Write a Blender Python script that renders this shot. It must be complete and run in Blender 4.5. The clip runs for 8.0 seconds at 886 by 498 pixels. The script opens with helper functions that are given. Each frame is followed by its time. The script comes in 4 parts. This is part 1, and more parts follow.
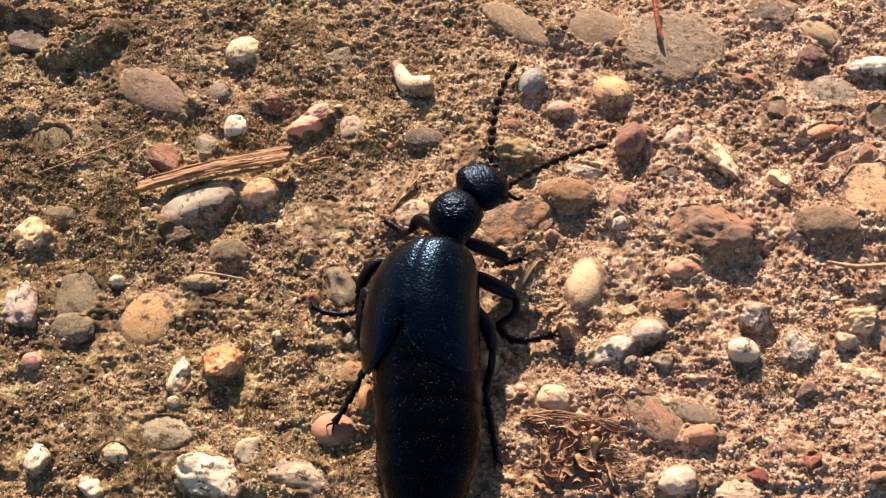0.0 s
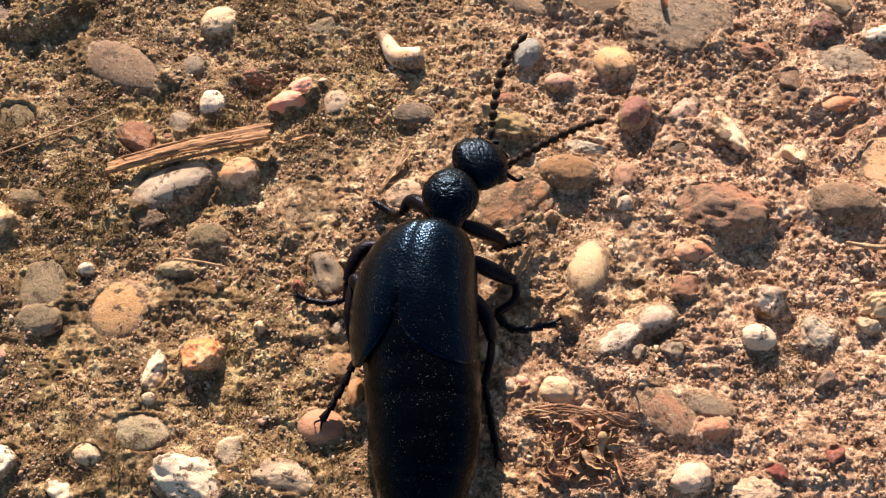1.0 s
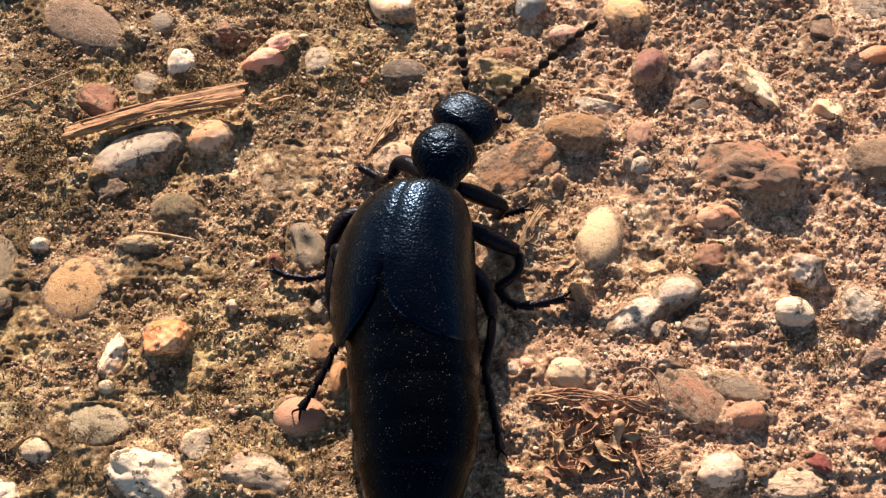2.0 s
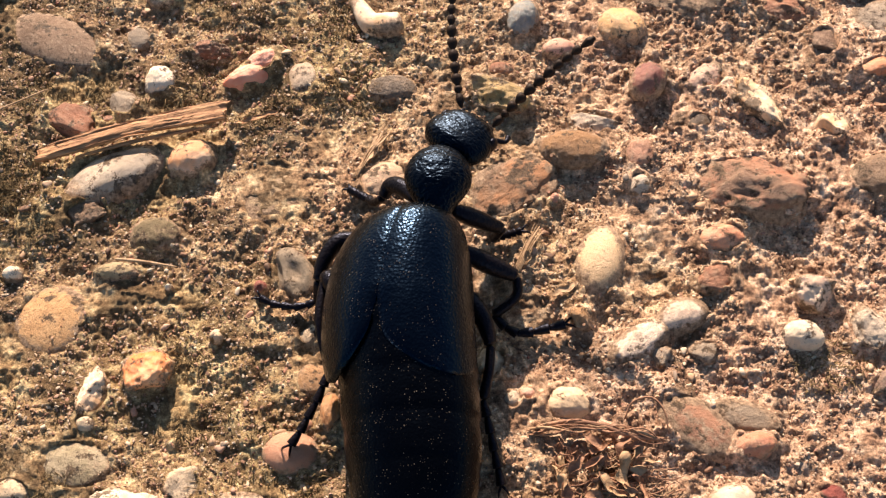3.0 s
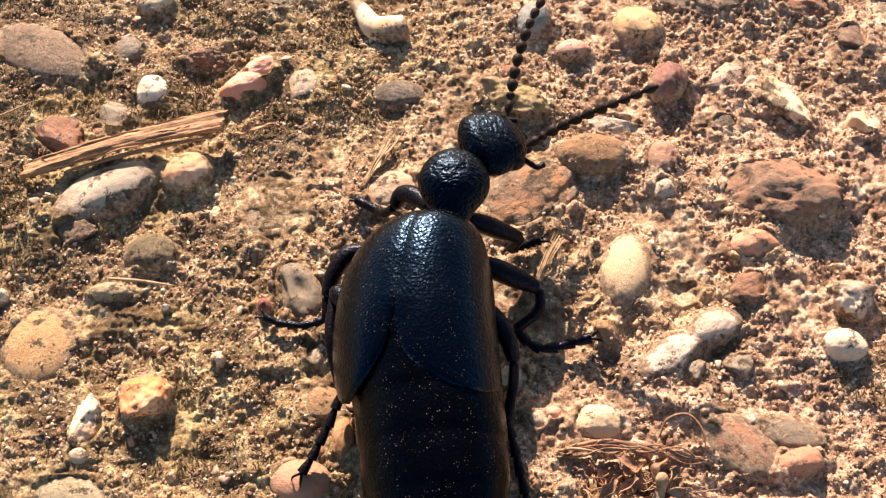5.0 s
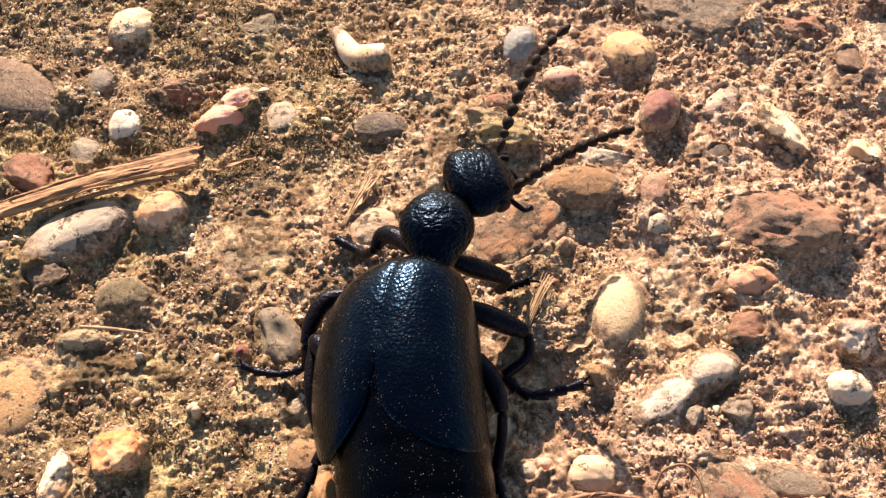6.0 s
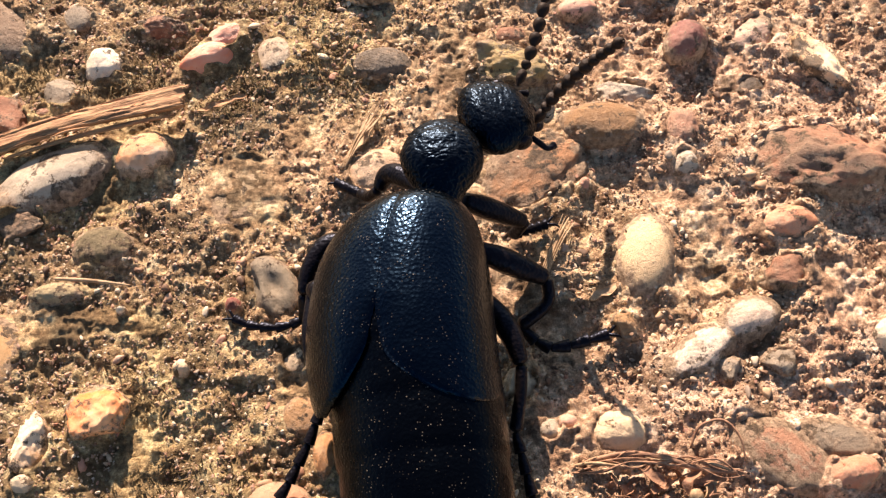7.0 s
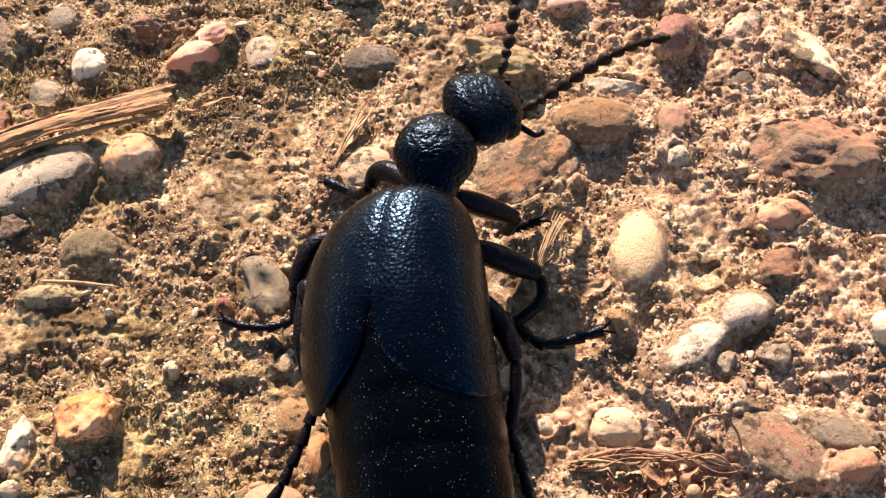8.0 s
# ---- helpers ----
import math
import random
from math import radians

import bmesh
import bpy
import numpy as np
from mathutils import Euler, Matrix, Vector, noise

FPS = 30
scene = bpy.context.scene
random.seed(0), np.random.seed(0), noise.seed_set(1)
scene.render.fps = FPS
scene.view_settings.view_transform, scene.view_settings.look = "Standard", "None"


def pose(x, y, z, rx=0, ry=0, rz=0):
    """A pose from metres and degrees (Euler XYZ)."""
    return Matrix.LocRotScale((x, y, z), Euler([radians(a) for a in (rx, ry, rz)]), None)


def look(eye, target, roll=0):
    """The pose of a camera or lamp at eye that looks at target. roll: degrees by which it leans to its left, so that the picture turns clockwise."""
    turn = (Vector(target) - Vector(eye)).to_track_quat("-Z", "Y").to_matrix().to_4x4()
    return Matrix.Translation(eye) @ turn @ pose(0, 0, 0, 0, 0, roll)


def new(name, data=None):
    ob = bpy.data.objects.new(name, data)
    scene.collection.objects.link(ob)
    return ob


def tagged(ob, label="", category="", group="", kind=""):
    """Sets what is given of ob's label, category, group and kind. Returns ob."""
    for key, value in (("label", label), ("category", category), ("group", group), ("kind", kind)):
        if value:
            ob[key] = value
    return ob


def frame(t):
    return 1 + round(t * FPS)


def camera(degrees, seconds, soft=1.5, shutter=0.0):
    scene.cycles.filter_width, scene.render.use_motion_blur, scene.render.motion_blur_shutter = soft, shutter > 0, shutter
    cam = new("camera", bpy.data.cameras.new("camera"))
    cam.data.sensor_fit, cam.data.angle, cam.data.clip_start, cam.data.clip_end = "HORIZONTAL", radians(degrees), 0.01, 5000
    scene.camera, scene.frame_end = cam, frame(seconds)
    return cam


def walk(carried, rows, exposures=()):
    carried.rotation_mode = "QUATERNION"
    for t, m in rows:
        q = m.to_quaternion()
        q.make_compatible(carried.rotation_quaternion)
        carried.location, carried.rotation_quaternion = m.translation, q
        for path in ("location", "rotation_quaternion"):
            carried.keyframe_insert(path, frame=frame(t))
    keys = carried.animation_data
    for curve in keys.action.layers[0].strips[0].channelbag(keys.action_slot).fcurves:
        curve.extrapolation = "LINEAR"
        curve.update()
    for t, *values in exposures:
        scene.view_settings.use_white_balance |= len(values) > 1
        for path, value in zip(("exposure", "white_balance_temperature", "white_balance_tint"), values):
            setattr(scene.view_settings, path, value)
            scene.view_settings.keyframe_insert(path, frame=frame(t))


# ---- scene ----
MM = 0.001
DEGREES = 44.0
cam = camera(DEGREES, 8.0, soft=1.3)
PATH = [
    (0.0, pose(-0.00049, -0.03683, 0.08953, 26.942, 5.495, 2.442)),
    (0.5, pose(0.00008, -0.03619, 0.08878, 26.585, 5.600, 2.360)),
    (1.0, pose(-0.00243, -0.03387, 0.08394, 25.903, 4.704, 1.529)),
    (1.5, pose(-0.00256, -0.03442, 0.07780, 26.955, 5.009, 1.545)),
    (1.7, pose(-0.00258, -0.03318, 0.07586, 26.322, 5.110, 1.419)),
    (2.8, pose(-0.00362, -0.03157, 0.07065, 27.298, 4.436, 0.291)),
    (3.0, pose(-0.00411, -0.02972, 0.07113, 26.708, 4.297, 0.031)),
    (3.5, pose(-0.00433, -0.03001, 0.07115, 27.713, 4.509, -0.037)),
    (4.0, pose(-0.00556, -0.02907, 0.06987, 27.537, 3.866, -0.721)),
    (4.2, pose(-0.00496, -0.02937, 0.06835, 27.906, 4.353, -0.527)),
    (5.3, pose(-0.00701, -0.02828, 0.06653, 28.164, 3.946, -1.602)),
    (5.5, pose(-0.00634, -0.02819, 0.06635, 28.882, 4.107, -1.618)),
    (6.0, pose(-0.00565, -0.02457, 0.06520, 27.882, 4.363, -2.103)),
    (6.5, pose(-0.00722, -0.02425, 0.06156, 28.177, 3.792, -2.704)),
    (7.0, pose(-0.00721, -0.02433, 0.05845, 27.445, 4.224, -2.701)),
    (7.5, pose(-0.00845, -0.02477, 0.05775, 27.606, 3.489, -3.417)),
    (8.0, pose(-0.00754, -0.02440, 0.05778, 27.607, 3.930, -3.587)),
]
walk(cam, PATH, exposures=((0.0, 1.02), (1.5, 1.05), (3.5, 1.24), (5.5, 1.42), (6.5, 1.38), (8.0, 1.41)))

# ---- light: a low warm sun ahead of the beetle, clear sky ----
SUN_ELEVATION, SUN_AZIMUTH = 28.5, 98.5      # degrees; azimuth counted from +x towards +y
world = bpy.data.worlds.new("sky")
scene.world = world
world.use_nodes = True
sky = world.node_tree.nodes.new("ShaderNodeTexSky")
sky.sky_type, sky.sun_disc = "NISHITA", False
sky.sun_elevation = radians(SUN_ELEVATION)
sky.sun_rotation = radians(90 - SUN_AZIMUTH)
world.node_tree.links.new(sky.outputs[0], world.node_tree.nodes["Background"].inputs[0])
world.node_tree.nodes["Background"].inputs[1].default_value = 0.05
sun = new("sun", bpy.data.lights.new("sun", "SUN"))
sun.data.energy, sun.data.angle, sun.data.color = 5.0, radians(0.53), (1.0, 0.77, 0.61)
ce, se = math.cos(radians(SUN_ELEVATION)), math.sin(radians(SUN_ELEVATION))
ca, sa = math.cos(radians(SUN_AZIMUTH)), math.sin(radians(SUN_AZIMUTH))
sun.matrix_basis = look((ce * ca, ce * sa, se), (0, 0, 0))


# ---- materials ----
def shader(name):
    mat = bpy.data.materials.new(name)
    mat.use_nodes = True
    return mat, mat.node_tree.nodes, mat.node_tree.links, mat.node_tree.nodes["Principled BSDF"]


def tex_noise(nodes, links, co, scale, detail=4.0, rough=0.6):
    n = nodes.new("ShaderNodeTexNoise")
    n.inputs["Scale"].default_value, n.inputs["Detail"].default_value = scale, detail
    n.inputs["Roughness"].default_value = rough
    links.new(co, n.inputs["Vector"])
    return n.outputs["Fac"]


def ramp(nodes, links, fac, stops):
    r = nodes.new("ShaderNodeValToRGB")
    els = r.color_ramp.elements
    while len(els) < len(stops):
        els.new(0.5)
    for el, (p, c) in zip(els, stops):
        el.position, el.color = p, (*c, 1) if len(c) == 3 else c
    links.new(fac, r.inputs[0])
    return r.outputs[0]


def grey(v):
    return (v, v, v)


def mixed(nodes, links, fac, a, b, mode="MIX"):
    m = nodes.new("ShaderNodeMix")
    m.data_type, m.blend_type = "RGBA", mode
    for sock, v in ((m.inputs[0], fac), (m.inputs[6], a), (m.inputs[7], b)):
        if isinstance(v, (int, float)):
            sock.default_value = v
        elif isinstance(v, tuple):
            sock.default_value = (*v, 1)
        else:
            links.new(v, sock)
    return m.outputs[2]


def bumped(nodes, links, bsdf, height, depth, strength=1.0):
    b = nodes.new("ShaderNodeBump")
    b.inputs["Strength"].default_value, b.inputs["Distance"].default_value = strength, depth
    links.new(height, b.inputs["Height"])
    links.new(b.outputs[0], bsdf.inputs["Normal"])


def mortar_material():
    mat, nodes, links, bsdf = shader("mortar")
    co = nodes.new("ShaderNodeTexCoord").outputs["Object"]
    fine = tex_noise(nodes, links, co, 3000, 6, 0.75)
    mid = tex_noise(nodes, links, co, 640, 8, 0.74)
    big = tex_noise(nodes, links, co, 62, 3, 0.55)
    base = ramp(nodes, links, mid, [(0.36, (0.20, 0.13, 0.085)), (0.455, (0.42, 0.295, 0.19)), (0.53, (0.60, 0.465, 0.32)), (0.63, (0.84, 0.73, 0.55))])
    sep = nodes.new("ShaderNodeSeparateXYZ")
    links.new(co, sep.inputs[0])
    # a drift of tone over the near ground that dies out further off
    def maths(op, p, q):
        m = nodes.new("ShaderNodeMath")
        m.operation = op
        for sock, v in zip(m.inputs, (p, q)):
            if isinstance(v, (int, float)):
                sock.default_value = v
            else:
                links.new(v, sock)
        return m.outputs[0]
    square = maths("MULTIPLY", sep.outputs["X"], sep.outputs["X"])
    drift = maths("DIVIDE", sep.outputs["X"], maths("ADD", maths("MULTIPLY", maths("MULTIPLY", square, square), 60000.0), 1.0))
    along = nodes.new("ShaderNodeMath")
    along.operation = "MULTIPLY_ADD"
    links.new(drift, along.inputs[0])
    along.inputs[1].default_value = 9.0
    links.new(big, along.inputs[2])
    tone = ramp(nodes, links, along.outputs[0], [(0.20, (0.80, 0.775, 0.575)), (0.62, (1.06, 0.945, 0.94))])
    col = mixed(nodes, links, 1.0, base, tone, "MULTIPLY")
    speck = ramp(nodes, links, fine, [(0.37, grey(0.40)), (0.50, grey(1.0)), (0.62, grey(1.75))])
    col = mixed(nodes, links, 0.85, col, speck, "MULTIPLY")
    more = nodes.new("ShaderNodeMath")
    more.operation = "MULTIPLY_ADD"
    links.new(drift, more.inputs[0])
    more.inputs[1].default_value = -2.0
    links.new(tex_noise(nodes, links, co, 190, 7, 0.72), more.inputs[2])
    stain = ramp(nodes, links, more.outputs[0], [(0.52, grey(0)), (0.62, grey(0.8))])
    col = mixed(nodes, links, stain, col, (0.10, 0.062, 0.03))
    links.new(col, bsdf.inputs["Base Color"])
    bsdf.inputs["Roughness"].default_value = 0.88
    bsdf.inputs["Specular IOR Level"].default_value = 0.3
    bumped(nodes, links, bsdf, tex_noise(nodes, links, co, 4600, 4, 0.8), 0.00029)
    return mat


def grit_material():
    mat, nodes, links, bsdf = shader("grit")
    rnd = nodes.new("ShaderNodeNewGeometry").outputs["Random Per Island"]
    col = ramp(nodes, links, rnd, [(0.0, (0.09, 0.05, 0.03)), (0.22, (0.30, 0.17, 0.10)), (0.42, (0.52, 0.34, 0.20)), (0.6, (0.66, 0.49, 0.32)), (0.72, (0.42, 0.20, 0.13)), (0.84, (0.74, 0.62, 0.45)), (0.93, (0.70, 0.58, 0.42)), (1.0, (0.22, 0.16, 0.12))])
    co = nodes.new("ShaderNodeTexCoord").outputs["Object"]
    n = ramp(nodes, links, tex_noise(nodes, links, co, 3500, 4), [(0.3, grey(0.6)), (0.7, grey(1.1))])
    links.new(mixed(nodes, links, 0.8, col, n, "MULTIPLY"), bsdf.inputs["Base Color"])
    bsdf.inputs["Roughness"].default_value = 0.7
    return mat


STONE_MATS = {}


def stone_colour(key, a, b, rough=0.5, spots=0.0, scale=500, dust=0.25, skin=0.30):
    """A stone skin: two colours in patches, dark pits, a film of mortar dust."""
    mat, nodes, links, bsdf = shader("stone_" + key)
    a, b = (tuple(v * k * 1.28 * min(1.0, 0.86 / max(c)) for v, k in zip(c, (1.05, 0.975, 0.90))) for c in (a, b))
    tc = nodes.new("ShaderNodeTexCoord")
    info = nodes.new("ShaderNodeObjectInfo").outputs["Random"]
    shift = nodes.new("ShaderNodeVectorMath")
    shift.operation = "ADD"
    links.new(tc.outputs["Object"], shift.inputs[0])
    links.new(info, shift.inputs[1])
    co = shift.outputs[0]
    col = mixed(nodes, links, ramp(nodes, links, tex_noise(nodes, links, co, scale, 4, 0.6), [(0.38, grey(0)), (0.62, grey(1))]), a, b)
    fine = tex_noise(nodes, links, co, 3000, 7, 0.78)
    col = mixed(nodes, links, 0.75 if rough > 0.5 else 0.35, col, ramp(nodes, links, fine, [(0.3, grey(0.68)), (0.65, grey(1.12))]), "MULTIPLY")
    if dust:
        d = ramp(nodes, links, tex_noise(nodes, links, co, 1000, 8, 0.78), [(0.50, grey(0)), (0.58, grey(min(1, dust * 1.5)))])
        col = mixed(nodes, links, d, col, ramp(nodes, links, fine, [(0.35, (0.20, 0.13, 0.08)), (0.6, (0.58, 0.43, 0.29))]))
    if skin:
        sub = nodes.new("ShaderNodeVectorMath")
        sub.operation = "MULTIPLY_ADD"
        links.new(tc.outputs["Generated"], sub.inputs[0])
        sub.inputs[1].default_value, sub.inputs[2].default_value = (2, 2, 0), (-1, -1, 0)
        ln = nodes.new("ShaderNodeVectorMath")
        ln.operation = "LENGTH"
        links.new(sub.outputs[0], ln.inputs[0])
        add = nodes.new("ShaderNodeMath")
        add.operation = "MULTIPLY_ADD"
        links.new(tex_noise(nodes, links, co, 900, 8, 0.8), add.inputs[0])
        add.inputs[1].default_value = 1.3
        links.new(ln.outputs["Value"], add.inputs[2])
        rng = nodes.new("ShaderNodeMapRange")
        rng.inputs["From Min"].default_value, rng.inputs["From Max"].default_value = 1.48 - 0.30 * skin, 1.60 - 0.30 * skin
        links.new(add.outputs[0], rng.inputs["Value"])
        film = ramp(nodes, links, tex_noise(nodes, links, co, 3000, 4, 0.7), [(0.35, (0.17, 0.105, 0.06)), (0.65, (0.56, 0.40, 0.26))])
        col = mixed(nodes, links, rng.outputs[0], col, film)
    if spots:
        s = ramp(nodes, links, tex_noise(nodes, links, co, 800, 9, 0.75), [(0.575 - 0.10 * spots, grey(0)), (0.605 - 0.09 * spots, grey(0.95))])
        col = mixed(nodes, links, s, col, ramp(nodes, links, fine, [(0.4, (0.035, 0.022, 0.012)), (0.62, (0.20, 0.13, 0.07))]))
    links.new(col, bsdf.inputs["Base Color"])
    bsdf.inputs["Roughness"].default_value = rough
    bumped(nodes, links, bsdf, fine, 0.00030 if rough > 0.45 else 0.00016)
    STONE_MATS[key] = mat


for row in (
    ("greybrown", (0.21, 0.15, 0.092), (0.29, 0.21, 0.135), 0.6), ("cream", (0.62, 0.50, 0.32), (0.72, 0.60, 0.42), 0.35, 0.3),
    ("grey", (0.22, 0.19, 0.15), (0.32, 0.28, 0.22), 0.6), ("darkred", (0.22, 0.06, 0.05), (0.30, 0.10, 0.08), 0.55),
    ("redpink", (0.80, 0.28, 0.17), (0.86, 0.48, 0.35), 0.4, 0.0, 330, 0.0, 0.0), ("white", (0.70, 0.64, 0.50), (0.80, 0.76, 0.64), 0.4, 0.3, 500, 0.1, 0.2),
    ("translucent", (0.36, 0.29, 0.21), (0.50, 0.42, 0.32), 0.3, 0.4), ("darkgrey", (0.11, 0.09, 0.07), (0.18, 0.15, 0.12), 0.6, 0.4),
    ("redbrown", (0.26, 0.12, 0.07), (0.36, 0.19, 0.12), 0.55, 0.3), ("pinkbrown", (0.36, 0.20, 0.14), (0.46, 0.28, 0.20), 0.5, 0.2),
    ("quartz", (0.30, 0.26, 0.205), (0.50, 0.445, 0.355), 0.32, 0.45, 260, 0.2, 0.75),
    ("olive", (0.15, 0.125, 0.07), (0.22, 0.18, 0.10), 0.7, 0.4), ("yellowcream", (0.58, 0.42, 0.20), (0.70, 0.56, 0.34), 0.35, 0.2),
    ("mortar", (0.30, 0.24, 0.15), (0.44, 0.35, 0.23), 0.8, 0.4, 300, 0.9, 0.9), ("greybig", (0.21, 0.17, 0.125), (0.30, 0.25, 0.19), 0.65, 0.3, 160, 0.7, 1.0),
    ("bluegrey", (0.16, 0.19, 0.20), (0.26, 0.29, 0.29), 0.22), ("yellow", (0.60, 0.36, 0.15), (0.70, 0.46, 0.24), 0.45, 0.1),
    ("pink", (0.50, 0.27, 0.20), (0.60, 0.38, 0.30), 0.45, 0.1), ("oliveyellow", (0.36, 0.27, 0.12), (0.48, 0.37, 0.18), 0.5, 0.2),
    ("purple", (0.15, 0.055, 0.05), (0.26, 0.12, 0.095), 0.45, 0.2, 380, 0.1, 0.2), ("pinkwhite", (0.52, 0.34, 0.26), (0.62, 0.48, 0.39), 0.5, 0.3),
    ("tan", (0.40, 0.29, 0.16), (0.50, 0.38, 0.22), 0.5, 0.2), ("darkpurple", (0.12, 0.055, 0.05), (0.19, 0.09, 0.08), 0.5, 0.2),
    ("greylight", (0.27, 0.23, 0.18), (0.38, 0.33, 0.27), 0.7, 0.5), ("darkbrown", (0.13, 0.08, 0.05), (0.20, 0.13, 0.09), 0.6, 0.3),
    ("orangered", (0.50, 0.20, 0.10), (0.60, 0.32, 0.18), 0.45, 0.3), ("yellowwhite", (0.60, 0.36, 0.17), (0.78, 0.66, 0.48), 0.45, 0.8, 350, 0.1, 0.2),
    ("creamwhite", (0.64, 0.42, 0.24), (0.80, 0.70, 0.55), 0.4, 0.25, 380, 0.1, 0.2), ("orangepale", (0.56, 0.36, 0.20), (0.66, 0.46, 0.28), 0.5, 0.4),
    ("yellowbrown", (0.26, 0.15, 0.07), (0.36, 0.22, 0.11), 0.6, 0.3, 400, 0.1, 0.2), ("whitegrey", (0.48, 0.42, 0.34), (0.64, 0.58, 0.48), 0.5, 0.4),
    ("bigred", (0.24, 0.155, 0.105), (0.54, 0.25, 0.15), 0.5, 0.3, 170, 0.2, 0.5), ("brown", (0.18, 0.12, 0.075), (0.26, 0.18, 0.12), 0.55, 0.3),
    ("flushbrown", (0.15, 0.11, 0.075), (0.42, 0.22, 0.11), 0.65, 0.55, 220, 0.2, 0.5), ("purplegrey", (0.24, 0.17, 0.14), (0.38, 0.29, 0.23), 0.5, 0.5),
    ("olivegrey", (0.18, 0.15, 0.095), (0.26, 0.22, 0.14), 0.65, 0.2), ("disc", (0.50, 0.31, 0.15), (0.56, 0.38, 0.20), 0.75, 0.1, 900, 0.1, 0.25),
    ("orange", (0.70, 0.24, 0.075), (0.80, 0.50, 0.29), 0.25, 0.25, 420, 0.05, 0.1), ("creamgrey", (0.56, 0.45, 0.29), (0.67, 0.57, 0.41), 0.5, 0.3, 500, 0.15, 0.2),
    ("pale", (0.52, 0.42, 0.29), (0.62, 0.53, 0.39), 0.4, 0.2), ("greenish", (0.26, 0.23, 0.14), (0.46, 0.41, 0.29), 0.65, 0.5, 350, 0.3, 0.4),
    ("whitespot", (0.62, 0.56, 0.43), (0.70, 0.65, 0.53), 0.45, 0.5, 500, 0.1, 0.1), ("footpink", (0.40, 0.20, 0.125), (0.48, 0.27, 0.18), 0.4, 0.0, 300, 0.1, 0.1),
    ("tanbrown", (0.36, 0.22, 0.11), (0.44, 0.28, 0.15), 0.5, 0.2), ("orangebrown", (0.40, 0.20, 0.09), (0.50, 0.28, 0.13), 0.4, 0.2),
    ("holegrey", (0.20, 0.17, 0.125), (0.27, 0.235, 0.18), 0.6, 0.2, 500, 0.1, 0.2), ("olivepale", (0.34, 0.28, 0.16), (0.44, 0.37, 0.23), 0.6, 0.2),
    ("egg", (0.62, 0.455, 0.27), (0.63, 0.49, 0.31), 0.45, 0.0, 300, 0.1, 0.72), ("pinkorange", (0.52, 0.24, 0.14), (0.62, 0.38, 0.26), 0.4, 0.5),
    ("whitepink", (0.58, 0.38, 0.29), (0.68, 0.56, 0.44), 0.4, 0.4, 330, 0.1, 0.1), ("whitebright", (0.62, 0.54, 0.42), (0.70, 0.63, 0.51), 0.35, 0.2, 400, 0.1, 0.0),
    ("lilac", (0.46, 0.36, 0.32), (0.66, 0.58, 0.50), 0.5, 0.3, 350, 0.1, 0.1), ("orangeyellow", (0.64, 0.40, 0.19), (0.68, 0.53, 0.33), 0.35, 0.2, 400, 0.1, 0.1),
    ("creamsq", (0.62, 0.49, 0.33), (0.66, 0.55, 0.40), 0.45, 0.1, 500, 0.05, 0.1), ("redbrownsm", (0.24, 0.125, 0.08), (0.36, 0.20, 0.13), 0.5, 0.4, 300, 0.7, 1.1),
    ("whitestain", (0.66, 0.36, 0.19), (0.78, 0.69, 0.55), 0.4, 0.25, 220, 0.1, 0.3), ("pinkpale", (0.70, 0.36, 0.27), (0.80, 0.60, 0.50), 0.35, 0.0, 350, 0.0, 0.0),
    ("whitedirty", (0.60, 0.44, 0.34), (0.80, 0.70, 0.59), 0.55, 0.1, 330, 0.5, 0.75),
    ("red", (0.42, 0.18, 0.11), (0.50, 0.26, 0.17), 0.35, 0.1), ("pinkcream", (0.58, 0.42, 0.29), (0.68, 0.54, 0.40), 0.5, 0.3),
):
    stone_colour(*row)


def beetle_material(name, scale, depth, base, rough=0.34, tint=(0.45, 0.72, 1.0), shine=0.7, dust=0.0, noisy=0.5):
    mat, nodes, links, bsdf = shader(name)
    co = nodes.new("ShaderNodeTexCoord").outputs["Object"]
    col = mixed(nodes, links, tex_noise(nodes, links, co, 300, 3), base, tuple(c * 1.8 for c in base))
    bsdf.inputs["Specular IOR Level"].default_value = shine
    bsdf.inputs["Specular Tint"].default_value = (*tint, 1)
    r = ramp(nodes, links, tex_noise(nodes, links, co, 700, 4), [(0.3, grey(rough * 0.8)), (0.7, grey(rough * 1.25))])
    links.new(r, bsdf.inputs["Roughness"])
    if dust:
        v = nodes.new("ShaderNodeTexVoronoi")
        v.inputs["Scale"].default_value = 6200
        links.new(co, v.inputs["Vector"])
        d = ramp(nodes, links, v.outputs["Distance"], [(0.10, grey(1)), (0.24, grey(0))])
        pick = ramp(nodes, links, tex_noise(nodes, links, co, 650, 6, 0.75), [(0.47, grey(0)), (0.58, grey(dust))])
        f = mixed(nodes, links, 1.0, mixed(nodes, links, 1.0, d, pick, "MULTIPLY"), ramp(nodes, links, v.outputs["Color"], [(0.35, grey(0)), (0.75, grey(1))]), "MULTIPLY")
        col = mixed(nodes, links, f, col, (0.26, 0.22, 0.17))
    links.new(col, bsdf.inputs["Base Color"])
    w = nodes.new("ShaderNodeTexVoronoi")
    w.feature, w.inputs["Scale"].default_value = "F1", scale
    w.inputs["Randomness"].default_value = 1.0
    links.new(co, w.inputs["Vector"])
    h = mixed(nodes, links, noisy, w.outputs["Distance"], tex_noise(nodes, links, co, scale * 0.8, 2, 0.5))
    bumped(nodes, links, bsdf, h, depth)
    return mat


